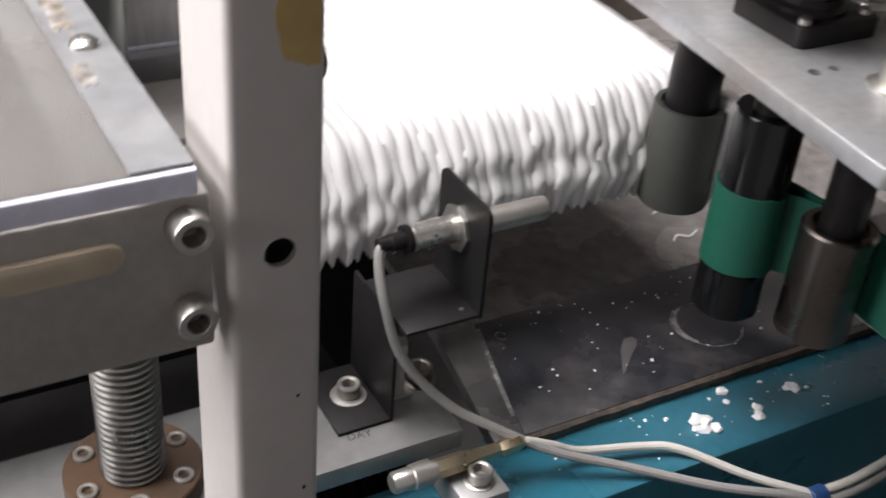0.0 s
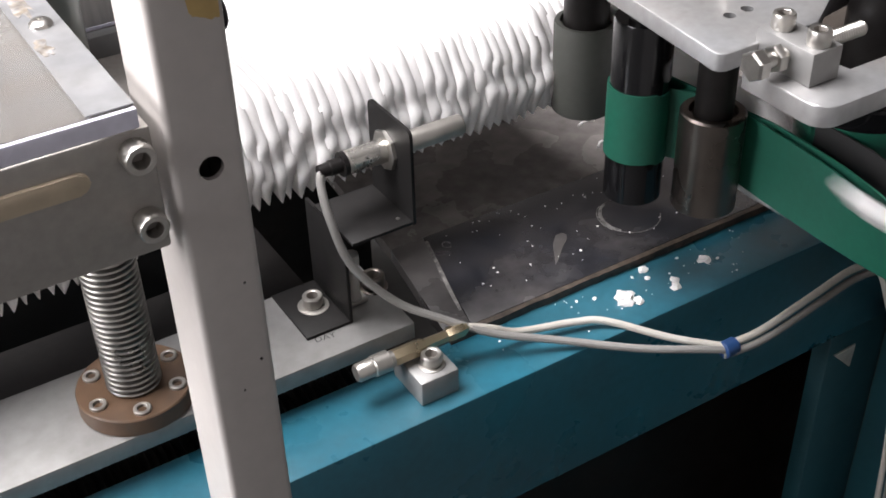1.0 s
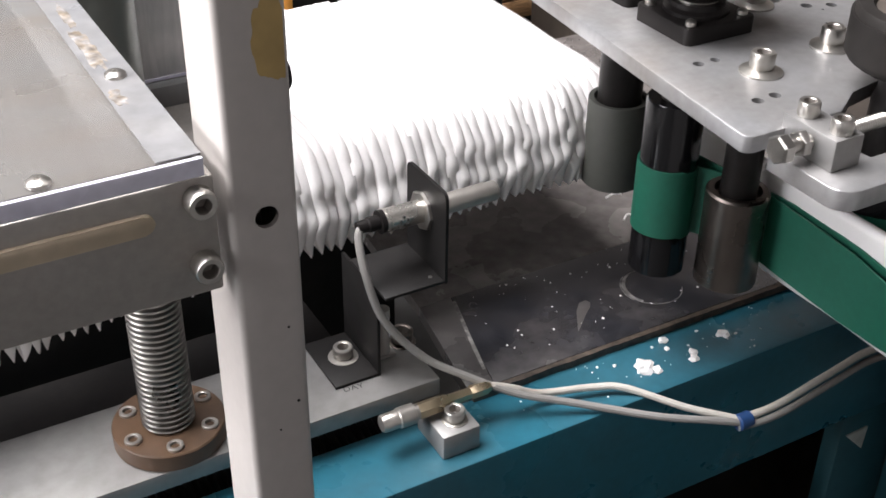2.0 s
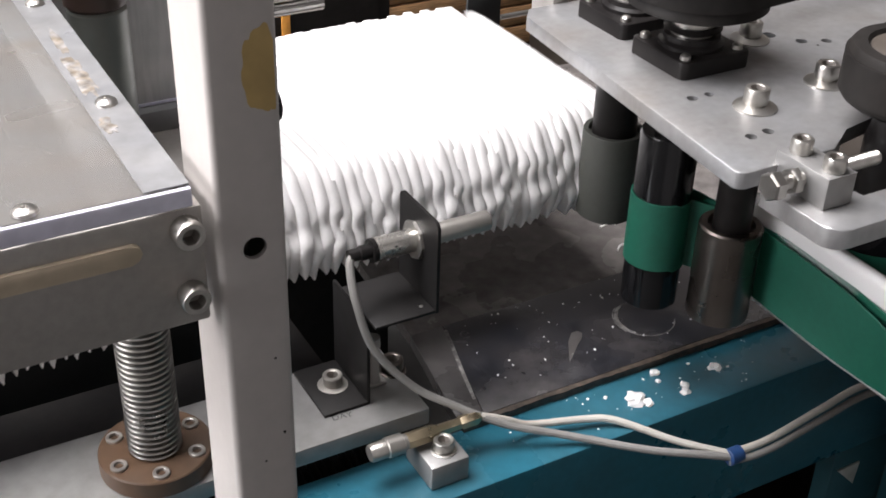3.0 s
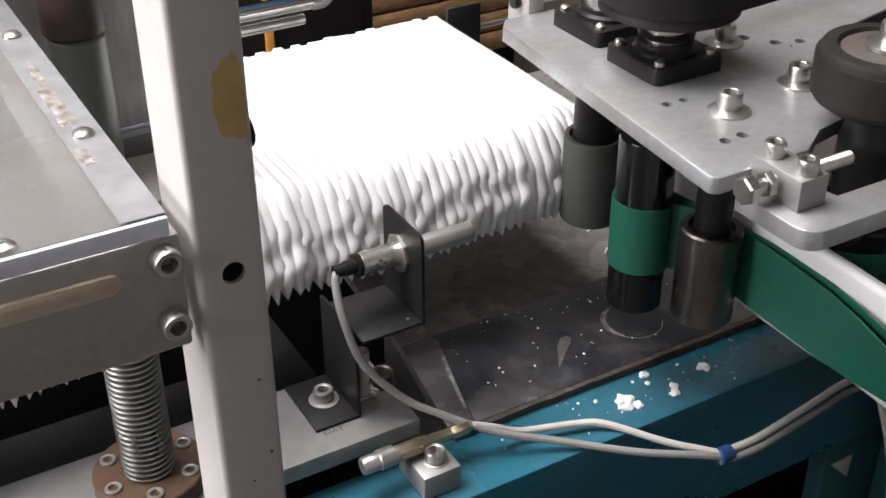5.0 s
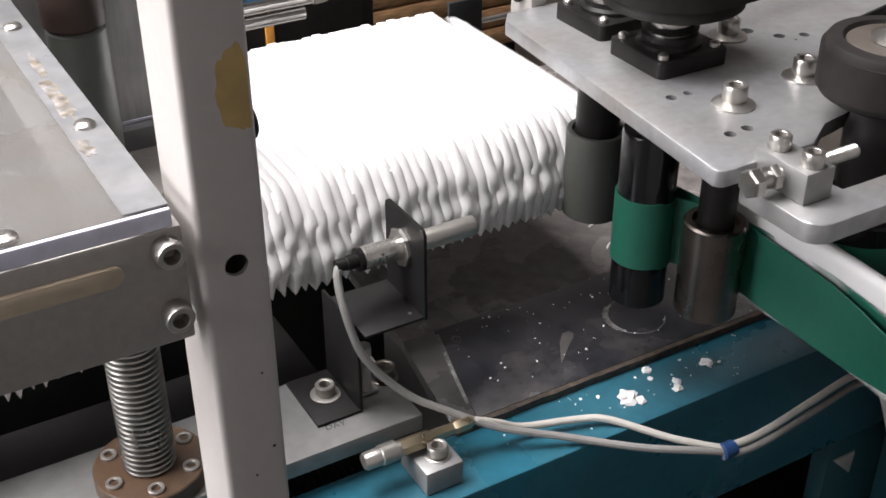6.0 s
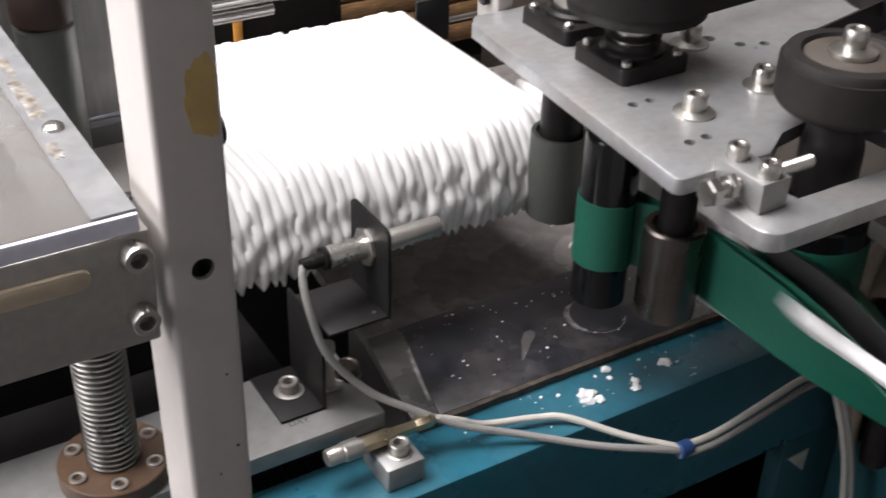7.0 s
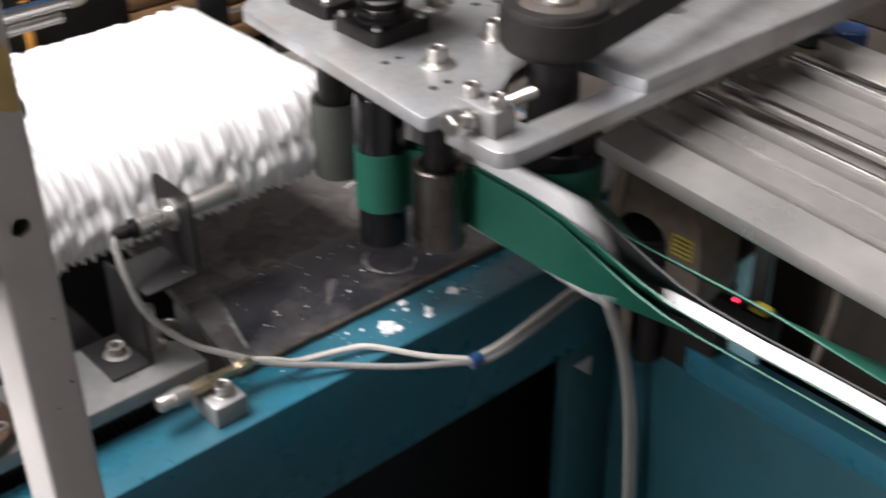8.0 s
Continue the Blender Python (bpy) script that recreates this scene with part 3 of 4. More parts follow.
def cables():
    c = thing("sensor_cable", "grey sensor cable sagging over the machine frame", "cable", (0, 0, 0))
    part("lead", sweep([(0.336, SY, SZ), (0.329, 0.548, 0.929), (0.328, 0.535, 0.902), (0.338, 0.525, 0.862), (0.366, 0.512, 0.825), (0.395, 0.497, 0.806), (0.433, 0.478, 0.786),
                        (0.48, 0.457, 0.772), (0.539, 0.425, 0.758), (0.584, 0.405, 0.75), (0.607, 0.396, 0.745)], 0.0033), CABLE, c)
    d = thing("valve_cable", "pale cable leading from the brass connector", "cable", (0, 0, 0))
    part("lead", sweep([(0.407, 0.487, 0.795), (0.416, 0.4865, 0.7945), (0.436, 0.483, 0.786), (0.459, 0.48, 0.7745), (0.505, 0.469, 0.7705), (0.53, 0.458, 0.768), (0.572, 0.425, 0.754), (0.606, 0.4, 0.747)], 0.0032), CABLE2, d)
    e = thing("cable_pair", "two cables taped together beside the machine frame", "cable", (0, 0, 0))
    part("lead", sweep([(0.605, 0.399, 0.747), (0.643, 0.395, 0.749), (0.71, 0.402, 0.752), (0.77, 0.412, 0.749), (0.805, 0.413, 0.737), (0.826, 0.408, 0.693), (0.85, 0.4, 0.609),
                        (0.859, 0.39, 0.495), (0.86, 0.38, 0.3), (0.86, 0.38, 0.0)], 0.0033), CABLE2, e)
    part("lead", sweep([(0.605, 0.395, 0.741), (0.643, 0.39, 0.743), (0.71, 0.397, 0.745), (0.772, 0.407, 0.742), (0.81, 0.408, 0.73), (0.832, 0.403, 0.69), (0.856, 0.395, 0.605),
                        (0.866, 0.385, 0.495), (0.867, 0.375, 0.3), (0.868, 0.375, 0.0)], 0.0033), CABLE, e)
    part("tape", rod(0.0075, 0.014, (0.605, 0.397, 0.744), "x", 0.001, 16), TIE, e, "dark blue tape")


def connector_block():
    b = thing("connector_block", "aluminium clamp block with a brass and chrome connector", "clamp block", (0.371, 0.481, BLUE_Z))
    part("block", box(-0.016, 0.018, -0.022, 0.022, 0, 0.023, 0.002), ALUBAR, b)
    cap_screw((0.003, -0.006, 0.023), "z", 0.0085, 0.009, b, STEEL, 0.0105, 0.002)
    part("connector", lathe([(0, -0.068), (0.0062, -0.068), (0.0075, -0.066), (0.0075, -0.054), (0.0086, -0.053), (0.0086, -0.04), (0.0065, -0.039), (0.0065, -0.036), (0, -0.036)],
                            (0.012, 0.006, 0.033), "x", 20), TUBE, b, "chrome connector")
    part("ferrule", lathe([(0, -0.036), (0.0068, -0.036), (0.0068, -0.01), (0.0052, -0.008), (0.0048, 0.012), (0.006, 0.0135), (0.006, 0.026), (0.0036, 0.031), (0, 0.031)], (0.012, 0.006, 0.033), "x", 6), BRASS, b,
         "brass ferrule")


def scraps():
    rnd = random.Random(5)
    spots = [(0.565, 0.477, BLUE_Z, 0.011), (0.573, 0.469, BLUE_Z, 0.006), (0.658, 0.481, BLUE_Z, 0.0075), (0.604, 0.5, BLUE_Z, 0.0055), (0.618, 0.474, BLUE_Z, 0.005), (0.612, 0.466, BLUE_Z, 0.006),
             (0.6, 0.489, BLUE_Z, 0.003), (0.545, 0.492, BLUE_Z, 0.0025), (0.64, 0.497, BLUE_Z, 0.0025), (0.53, 0.497, BLUE_Z, 0.002), (0.59, 0.497, BLUE_Z, 0.002), (0.67, 0.478, BLUE_Z, 0.0022)]
    spots += [(rnd.uniform(0.47, 0.72), rnd.uniform(0.53, 0.64), TABLE_Z, rnd.uniform(0.0005, 0.0008) + 0.0012 * rnd.random() ** 4) for _ in range(60)]
    spots += [(rnd.uniform(0.44, 0.72), rnd.uniform(0.452, 0.505), BLUE_Z, rnd.uniform(0.0005, 0.0013)) for _ in range(40)]
    for x, y, z, r in spots:
        bm = bmesh.new()
        bmesh.ops.create_icosphere(bm, subdivisions=2 if r > 0.004 else 1, radius=r)
        s = rnd.uniform(0, 90)
        for v in bm.verts:
            k = 0.75 + 0.6 * noise.noise(v.co / r * 1.6 + Vector((s, s, 0)))
            v.co = Vector((v.co.x * k * rnd.uniform(0.9, 1.3), v.co.y * k, max(v.co.z * k * 0.55, -r * 0.22)))
        bm.transform(Matrix.Rotation(rnd.uniform(0, 6), 4, "Z"))
        low = min(v.co.z for v in bm.verts)
        ob = part("paper_scrap", bm, PAPER)
        ob.location = (x, y, z - low)
        tagged(ob, "torn scrap of white tissue lying on the machine", "paper scrap", "paper scraps")
    for x, y in ((0.62, 0.531), (0.66, 0.522), (0.70, 0.535), (0.735, 0.526), (0.765, 0.538), (0.68, 0.541)):
        bm = bmesh.new()
        bmesh.ops.create_icosphere(bm, subdivisions=1, radius=0.005)
        for v in bm.verts:
            v.co = Vector((v.co.x * rnd.uniform(0.7, 1.4), v.co.y, v.co.z * 0.5))
        low = min(v.co.z for v in bm.verts)
        ob = part("paper_scrap", bm, PAPER)
        ob.location = (x, y, 0.29 - low)
        tagged(ob, "torn scrap of white tissue on the low rail", "paper scrap", "paper scraps")
    for pts in ([(0.69, 0.675), (0.70, 0.682), (0.709, 0.676), (0.722, 0.682)], [(0.70, 0.72), (0.712, 0.723), (0.72, 0.719)]):
        ob = part("paper_shred", sweep([(x, y, TABLE_Z + 0.001) for x, y in pts], 0.0012, 6), PAPER)
        tagged(ob, "curled shred of white tissue on the bed plate", "paper scrap", "paper scraps")

# ---- roller plate ----


def roller_plate():
    p = thing("roller_plate", "worn aluminium mounting plate carrying rollers and pulleys", "mounting plate", (0.7, 0.45, PLATE_Z))
    m = Matrix.Translation((-0.7, -0.45, -PLATE_Z))
    out = [(0.5036, 0.346), (0.5055, 0.3425), (0.509, 0.3405), (0.585, 0.341), (0.597, 0.349), (0.612, 0.36), (0.655, 0.368), (0.676, 0.345), (0.684, 0.275), (1.12, 0.268), (1.12, 0.64), (0.538, 0.642), (0.527, 0.628)]
    body = part("plate", extrude(out, PLATE_Z - 0.012, PLATE_Z, 0.0012), ALU, p)
    cut = [lambda b, x=x, y=y, r=r: rod(r, 0.06, (x, y, PLATE_Z - 0.04), "z", 0, 20, b) for x, y, r in
           ((0.549, 0.444, 0.0042), (0.564, 0.444, 0.0036), (0.546, 0.379, 0.0042), (0.562, 0.38, 0.0042), (0.696, 0.491, 0.0046), (0.715, 0.483, 0.0043), (0.702, 0.479, 0.0012), (0.822, 0.358, 0.011),
            (0.681, 0.512, 0.0055))]
    drilled(body, cut)
    body.data.transform(m)
    for x, y in ((0.579, 0.413), (0.655, 0.423), (0.66, 0.511), (0.83, 0.47)):
        cap_screw((x - 0.7, y - 0.45, 0), "z", 0.0088, 0.0115, p, STEEL, 0.0155, 0.004)
    arm = extrude(rounded(0.522, 1.1, 0.273, 0.3, 0.014, 5, (1, 0, 0, 0))[:-1] + [(0.572, 0.3), (0.568, 0.3385), (0.522, 0.3385)], PLATE_Z - 0.026, PLATE_Z - 0.0122, 0.001)
    arm.transform(m)
    part("arm", arm, ALU, p)
    return p


def tension_block():
    b = thing("tension_block", "aluminium block with a hexagon adjusting screw on the arm", "tensioner", (0.544, 0.3215, PLATE_Z - 0.0122))
    part("block", box(-0.0095, 0.0145, -0.024, 0.0225, 0, 0.022, 0.001), ALUBAR, b)
    cap_screw((0.0015, 0.0125, 0.022), "z", 0.0072, 0.01, b, STEEL)
    cap_screw((0.0025, -0.0155, 0.022), "z", 0.0072, 0.01, b, STEEL)
    screw = part("adjusting_screw", lathe([(0, -0.036), (0.0042, -0.036), (0.0048, -0.035), (0.0048, 0.02)] + [(0.0042 + 0.0007 * (k % 2), 0.02 + 0.001 * k) for k in range(36)] + [(0.0038, 0.057), (0, 0.057)], (0, -0.002, 0.0125), "x", 20), STEEL, b)
    part("head", lathe([(0, -0.037), (0.0085, -0.037), (0.0098, -0.0355), (0.0098, -0.029), (0.0088, -0.0278), (0, -0.0278)], (0, -0.002, 0.0125), "x", 6), STEEL, screw)
    part("lock_nut", lathe([(0.008, -0.0195), (0.0088, -0.0185), (0.0088, -0.014), (0.008, -0.0133)], (0, -0.002, 0.0125), "x", 6), STEEL, screw)


def flange_bearing(x, y):
    f = thing("flange_bearing", "black square flange bearing bolted onto the plate", "bearing", (x, y, PLATE_Z), "flange bearings")
    part("housing", extrude(rounded(-0.0325, 0.0325, -0.032, 0.032, 0.006, 4), 0, 0.013, 0.0015), BLACK, f)
    part("collar", lathe([(0.025, 0.013), (0.025, 0.016), (0.0215, 0.018), (0.0215, 0.022), (0, 0.022)], (0, 0, 0), "z", 36), BLACK, f)
    for sx in (-1, 1):
        for sy in (-1, 1):
            part("bolt", lathe([(0.0042, 0.013), (0.004, 0.016), (0.0025, 0.0172), (0, 0.0175)], (sx * 0.0245, sy * 0.024, 0), "z", 14), STEEL, f)
    return f


def pulleys():
    b = thing("drive_pulley", "large black timing pulley above the flange bearing", "pulley", (0.592, 0.502, PLATE_Z + 0.02))
    part("shaft", rod(0.0165, 0.05, (0, 0, 0.0)), STEEL, b)
    part("seal", lathe([(0.0185, 0.004), (0.022, 0.0065), (0.0185, 0.009)], (0, 0, 0), "z", 36), BLACK, b)
    part("rim", lathe([(0.017, 0.024), (0.047, 0.024), (0.053, 0.027), (0.0525, 0.031), (0.0515, 0.033), (0.0515, 0.068), (0.053, 0.071), (0.052, 0.074), (0.03, 0.074), (0.028, 0.067), (0, 0.067)], (0, 0, 0), "z", 64),
         RUBBER, b)
    g = thing("shaft_stub", "steel shaft rising out of the rear flange bearing", "shaft", (0.598, 0.583, PLATE_Z + 0.02))
    part("shaft", rod(0.011, 0.09, (0, 0, 0)), STEEL, g)
    part("collar", lathe([(0.017, 0), (0.0185, 0.001), (0.0185, 0.01), (0.017, 0.011)], (0, 0, 0), "z", 32), STEEL, g)
    c = thing("idler_pulley", "black rubber idler pulley with a steel hub", "pulley", (0.645, 0.341, PLATE_Z - 0.0275))
    part("hub", lathe([(0.0, -0.02), (0.021, -0.02), (0.0225, -0.018), (0.0225, 0.02), (0.021, 0.026), (0.02, 0.03), (0.02, 0.05), (0, 0.05)], (0, 0, 0), "z", 40), BLACK, c)
    part("rim", lathe([(0.018, 0.048), (0.04, 0.048), (0.0442, 0.051), (0.0448, 0.054), (0.0448, 0.085), (0.043, 0.088), (0.034, 0.0885), (0.032, 0.0855), (0.0, 0.0855)], (0, 0, 0), "z", 64),
         RUBBER, c)
    part("cap", lathe([(0.0, 0.087), (0.029, 0.0875), (0.0315, 0.086), (0.0, 0.0859)], (0, 0, 0), "z", 40), HOUSING, c, "dark bearing shield")
    part("washer", lathe([(0.0165, 0.0878), (0.0165, 0.0905), (0.008, 0.0935), (0, 0.0935)], (0, 0, 0), "z", 32), STEEL, c)
    cap_screw((0, 0, 0.0935), "z", 0.0085, 0.012, c, STEEL)
    d = thing("belt_pulley", "dark pulley with a grey face and a steel screw", "pulley", (0.80, 0.428, PLATE_Z))
    part("shaft", rod(0.016, 0.04, (0, 0, 0)), BLACK, d)
    part("rim", lathe([(0.016, 0.0402), (0.046, 0.0402), (0.0495, 0.043), (0.0495, 0.068), (0.047, 0.0705), (0.018, 0.0705), (0, 0.0695)], (0, 0, 0), "z", 56), RUBBER, d)
    part("face", lathe([(0.043, 0.0706), (0.043, 0.0716), (0.02, 0.0722), (0, 0.0722)], (0, 0, 0), "z", 48), PANELGREY, d, "worn grey face")
    cap_screw((0, 0, 0.0722), "z", 0.0085, 0.011, d, STEEL, 0.014, 0.003)
    drive_belt("drive_belt", (0.592, 0.502), 0.0516, (1.35, 0.56), 0.0516, PLATE_Z + 0.055, PLATE_Z + 0.085)
    drive_belt("idler_belt", (0.645, 0.341), 0.045, (1.3, 0.47), 0.05, PLATE_Z + 0.0275, PLATE_Z + 0.0545)


def belt_strip(points, z0, z1, thick=0.002):
    """A closed upright band along a closed outline."""
    bm = bmesh.new()
    n = len(points)
    rows = []
    for k, (x, y) in enumerate(points):
        (ax, ay), (bx, by) = points[k - 1], points[(k + 1) % n]
        d = Vector((bx - ax, by - ay)).normalized()
        nx, ny = d.y * thick, -d.x * thick
        rows.append([bm.verts.new(p) for p in ((x, y, z0), (x, y, z1), (x + nx, y + ny, z1), (x + nx, y + ny, z0))])
    for a, b in zip(rows, rows[1:] + rows[:1]):
        for k in range(4):
            bm.faces.new((a[k], a[(k + 1) % 4], b[(k + 1) % 4], b[k]))
    return bm


def drive_belt(name, a, ra, b, rb, z0, z1):
    d = (Vector(b) - Vector(a))
    base = math.atan2(d.y, d.x)
    pts = [(a[0] + ra * math.cos(base + radians(90 + 180 * k / 24)), a[1] + ra * math.sin(base + radians(90 + 180 * k / 24))) for k in range(25)]
    pts += [(b[0] + rb * math.cos(base + radians(-90 + 180 * k / 24)), b[1] + rb * math.sin(base + radians(-90 + 180 * k / 24))) for k in range(25)]
    ob = part(name, belt_strip(pts, z0, z1), RUBBER)
    return tagged(ob, "black toothed drive belt running off a pulley", "drive belt")


def rollers():
    g = thing("grey_roller", "grey rubber roller on a dark shaft under the plate", "roller", (0.613, 0.607, 0.873))
    part("sleeve", lathe([(0.0, 0), (0.026, 0), (0.0272, 0.0012), (0.0272, 0.081), (0.0265, 0.083), (0.0225, 0.083), (0.022, 0.079), (0, 0.079)], (0, 0, 0), "z", 48), GREYROLL, g)
    part("shaft", rod(0.0195, PLATE_Z - 0.012 - 0.873 - 0.079, (0, 0, 0.079)), BLACK, g)
    b = thing("black_roller", "polished black roller driving the green belt", "roller", (0.586, 0.503, 0.85))
    part("sleeve", lathe([(0.0, 0), (0.022, 0), (0.0235, 0.0015), (0.0235, 0.155), (0.0225, 0.157), (0.019, 0.157), (0, 0.155)], (0, 0, 0), "z", 48), BLACKROLL, b)
    part("shaft", rod(0.012, PLATE_Z - 0.012 - 0.85 - 0.155, (0, 0, 0.155)), BLACK, b)
    s = thing("steel_roller", "oily steel tension roller on a black shaft", "roller", (0.601, 0.4365, 0.8705))
    part("sleeve", lathe([(0.0, 0), (0.023, 0), (0.0248, 0.0012), (0.0248, 0.0815), (0.023, 0.083), (0.0185, 0.083), (0.0175, 0.078), (0, 0.078)], (0, 0, 0), "z", 48), BROWNSTEEL, s)
    part("shaft", rod(0.0145, PLATE_Z - 0.012 - 0.8705 - 0.078, (0, 0, 0.078)), BLACK, s)
    f = thing("far_roller", "dark roller carrying the outer green belt", "roller", (0.70, 0.385, 0.885))
    part("sleeve", lathe([(0.0, 0), (0.044, 0), (0.0455, 0.0015), (0.0455, 0.082), (0.044, 0.084), (0, 0.084)], (0, 0, 0), "z", 48), BLACKROLL, f)
    part("shaft", rod(0.016, PLATE_Z - 0.012 - 0.885 - 0.084, (0, 0, 0.084)), BLACK, f)

# ---- green belts, which turn from upright to flat ----
XT, ZT = 0.636, 0.915


def lean(y):
    """Degrees by which the paper's way leans over at y."""
    t = min(max((0.36 - y) / 0.22, 0), 1)
    return 50 * t * t * (3 - 2 * t)


def run(bm, path, width, thick):
    """A band along rows of x off the paper's way, y, height off it, lean, and distance off it that leans too."""
    rows = []
    for i, (ox, y, dz, a, o) in enumerate(path):
        p0, p1 = path[max(i - 1, 0)], path[min(i + 1, len(path) - 1)]
        d = Vector((p1[0] + p1[4] - p0[0] - p0[4], p1[1] - p0[1])).normalized()
        nx, ny = -d.y, d.x
        r = Matrix.Rotation(radians(-a), 3, "Y")
        row = []
        for s, h in ((0, -width / 2), (0, width / 2), (1, width / 2), (1, -width / 2)):
            v = r @ Vector((o + nx * thick * s, 0, h)) + Vector((XT + ox, y + ny * thick * s, ZT + dz))
            row.append(bm.verts.new(v))
        rows.append(row)
    for a, b in zip(rows, rows[1:]):
        for k in range(4):
            bm.faces.new((a[k], a[(k + 1) % 4], b[(k + 1) % 4], b[k]))
    bm.faces.new(rows[0])
    bm.faces.new(rows[-1])
    return bm


def green_belts():
    n = thing("green_belt", "green flat belt twisting between the rollers", "belt", (0, 0, 0), "green belts")
    ys = [-0.9 + k * 0.0325 for k in range(41)]
    back = [(0, y, -0.004 + 0.006 * max(0, (y - 0.2) / 0.2), lean(y), -0.012) for y in ys if y < 0.41]
    wrap = [(-0.0105, 0.445, 0.003, 0, 0), (-0.022, 0.468, 0.0035, 0, 0)]
    cx, cy, r = 0.586 - XT, 0.503, 0.0237
    turn = [(cx + r * math.cos(radians(a)), cy + r * math.sin(radians(a)), 0.004 + 0.002 * (a < -90), 0, 0) for a in range(-50, -361, -10)]
    front = [(0, y, 0.004 * max(0, (y - 0.2) / 0.3), lean(y), -0.0065) for y in reversed(ys) if y < 0.48]
    part("outer_run", run(bmesh.new(), back + wrap + turn, 0.061, 0.0016), BELT, n)
    part("inner_run", run(bmesh.new(), [turn[-1]] + front, 0.061, 0.0016), BELT, n)
    f = thing("green_belt", "green flat belt carried by the outer roller", "belt", (0, 0, 0), "green belts")
    cx, cy, r = 0.70 - XT, 0.385, 0.0457
    turn = [(cx + r * math.cos(radians(a)), cy + r * math.sin(radians(a)), 0.006, 0, 0) for a in range(-190, 185, 10)]
    near = [(0.0145 * min(max((y - 0.15) / 0.2, 0), 1), y, 0.006 * max(0, (y - 0.1) / 0.3), lean(y), 0.0075) for y in reversed(ys) if y < 0.36]
    def pull(y):
        return 0.05 + 0.055 * min(max((y - 0.25) / 0.12, 0), 1) ** 2

    def tilt(y):
        return 50 * min(max((0.40 - y) / 0.07, 0), 1) + 32 * min(max((0.12 - y) / 0.25, 0), 1)
    far = [(pull(y), y, -0.004, tilt(y), 0.0) for y in ys if y < 0.36]
    part("return_run", run(bmesh.new(), far + turn, 0.061, 0.0016), BELT, f)
    part("inner_run", run(bmesh.new(), [turn[-1]] + near, 0.061, 0.0016), BELTBACK, f, "black backed inner run")

# ---- surroundings of the stacker ----


def profile_rail():
    p = thing("profile_rail", "grooved aluminium extrusion beside the belts", "aluminium profile", (0.796, -0.03, 0.99))
    p.rotation_euler = (0, 0, radians(-6))
    top = [(-0.142, -0.012), (-0.142, 0.0), (-0.104, 0.008), (-0.103, -0.004), (-0.097, -0.004), (-0.096, 0.01), (-0.07, 0.01), (-0.069, 0.004), (-0.064, 0.004), (-0.063, 0.01), (-0.04, 0.01),
           (-0.039, -0.006), (-0.028, -0.006), (-0.027, 0.012), (-0.002, 0.012), (-0.001, 0.0), (0.006, 0.0), (0.007, 0.012), (0.04, 0.012), (0.041, -0.002), (0.05, -0.002), (0.051, 0.012), (0.085, 0.012), (0.086, 0.0), (0.094, 0.0), (0.095, 0.016), (0.118, 0.016), (0.119, 0.002), (0.15, 0.002), (0.151, 0.02), (0.172, 0.02)]
    out = [(0.172, -0.016), (-0.14, -0.016)] + top
    out.reverse()
    bm = extrude(out, -0.345, 0.9, 0.0)
    bm.transform(Matrix.Rotation(radians(90), 4, "X"))
    part("extrusion", bm, RAIL, p)
    for x0, x1, z in ((-0.0245, -0.0045, 0.0122), (0.0095, 0.0165, 0.0122), (0.099, 0.114, 0.0162)):
        part("slide_strip", box(x0, x1, -0.895, 0.34, z, z + 0.003, 0.0012), CHROME, p, "polished slide strip")
    upright = Matrix(((0, 0, 1, 0), (1, 0, 0, 0), (0, 1, 0, 0), (0, 0, 0, 1)))
    c = thing("motor_mount", "dusty brown cast arch over the black motor", "mount", (0.85, 0.38, 0.613))
    hood = [(-0.068, 0.125), (-0.068, 0.19), (-0.062, 0.223), (-0.045, 0.243), (-0.02, 0.25), (0.045, 0.25), (0.058, 0.24), (0.058, 0.125), (0.045, 0.125), (0.045, 0.185),
            (0.038, 0.198), (0.022, 0.205), (0.0, 0.205), (-0.014, 0.198), (-0.022, 0.185), (-0.024, 0.165), (-0.024, 0.125)]
    bm = extrude(hood, 0, 0.07, 0.004)
    bm.transform(upright)
    part("arch", bm, CAST, c)
    part("base", box(0.045, 0.08, -0.068, 0.058, 0, 0.1248, 0.002), RUBBER, c, "black base block")
    part("sticker", box(-0.0006, -0.0001, -0.056, -0.03, 0.178, 0.203, 0), YELLOW, c, "yellow warning sticker")
    for k in range(4):
        part("print_bar", box(-0.0010, -0.0007, -0.054, -0.032, 0.181 + 0.0055 * k, 0.1835 + 0.0055 * k, 0), INK, c, smooth=False)
    d = thing("belt_motor", "black finned motor under the cast arch", "motor", (0.868, 0.392, 0.613))
    prof = [(0, 0.09), (0.03, 0.09), (0.0325, 0.094)]
    for k in range(7):
        prof += [(0.035, 0.098 + k * 0.0125), (0.035, 0.1025 + k * 0.0125), (0.032, 0.1035 + k * 0.0125), (0.032, 0.109 + k * 0.0125)]
    part("housing", lathe(prof + [(0, 0.188)], (0, 0, 0), "z", 36), RUBBER, d)
    part("foot", rod(0.014, 0.0898, (0.012, 0, 0)), RUBBER, d)
    g = thing("gusset_plate", "pale blue triangular gusset plate", "gusset", (0.935, 0.30, 0.6485))
    bm = extrude([(-0.028, 0), (0.03, 0), (0.034, 0.09), (-0.018, 0.155), (-0.026, 0.15)], 0, 0.006, 0.001)
    bm.transform(Matrix.Translation((-0.012, 0, 0)) @ upright)
    part("plate", bm, PALEBLUE, g)
    e = thing("motor_hose", "brown dusty hose rising beside the motor mount", "hose", (0.836, 0.43, 0.613))
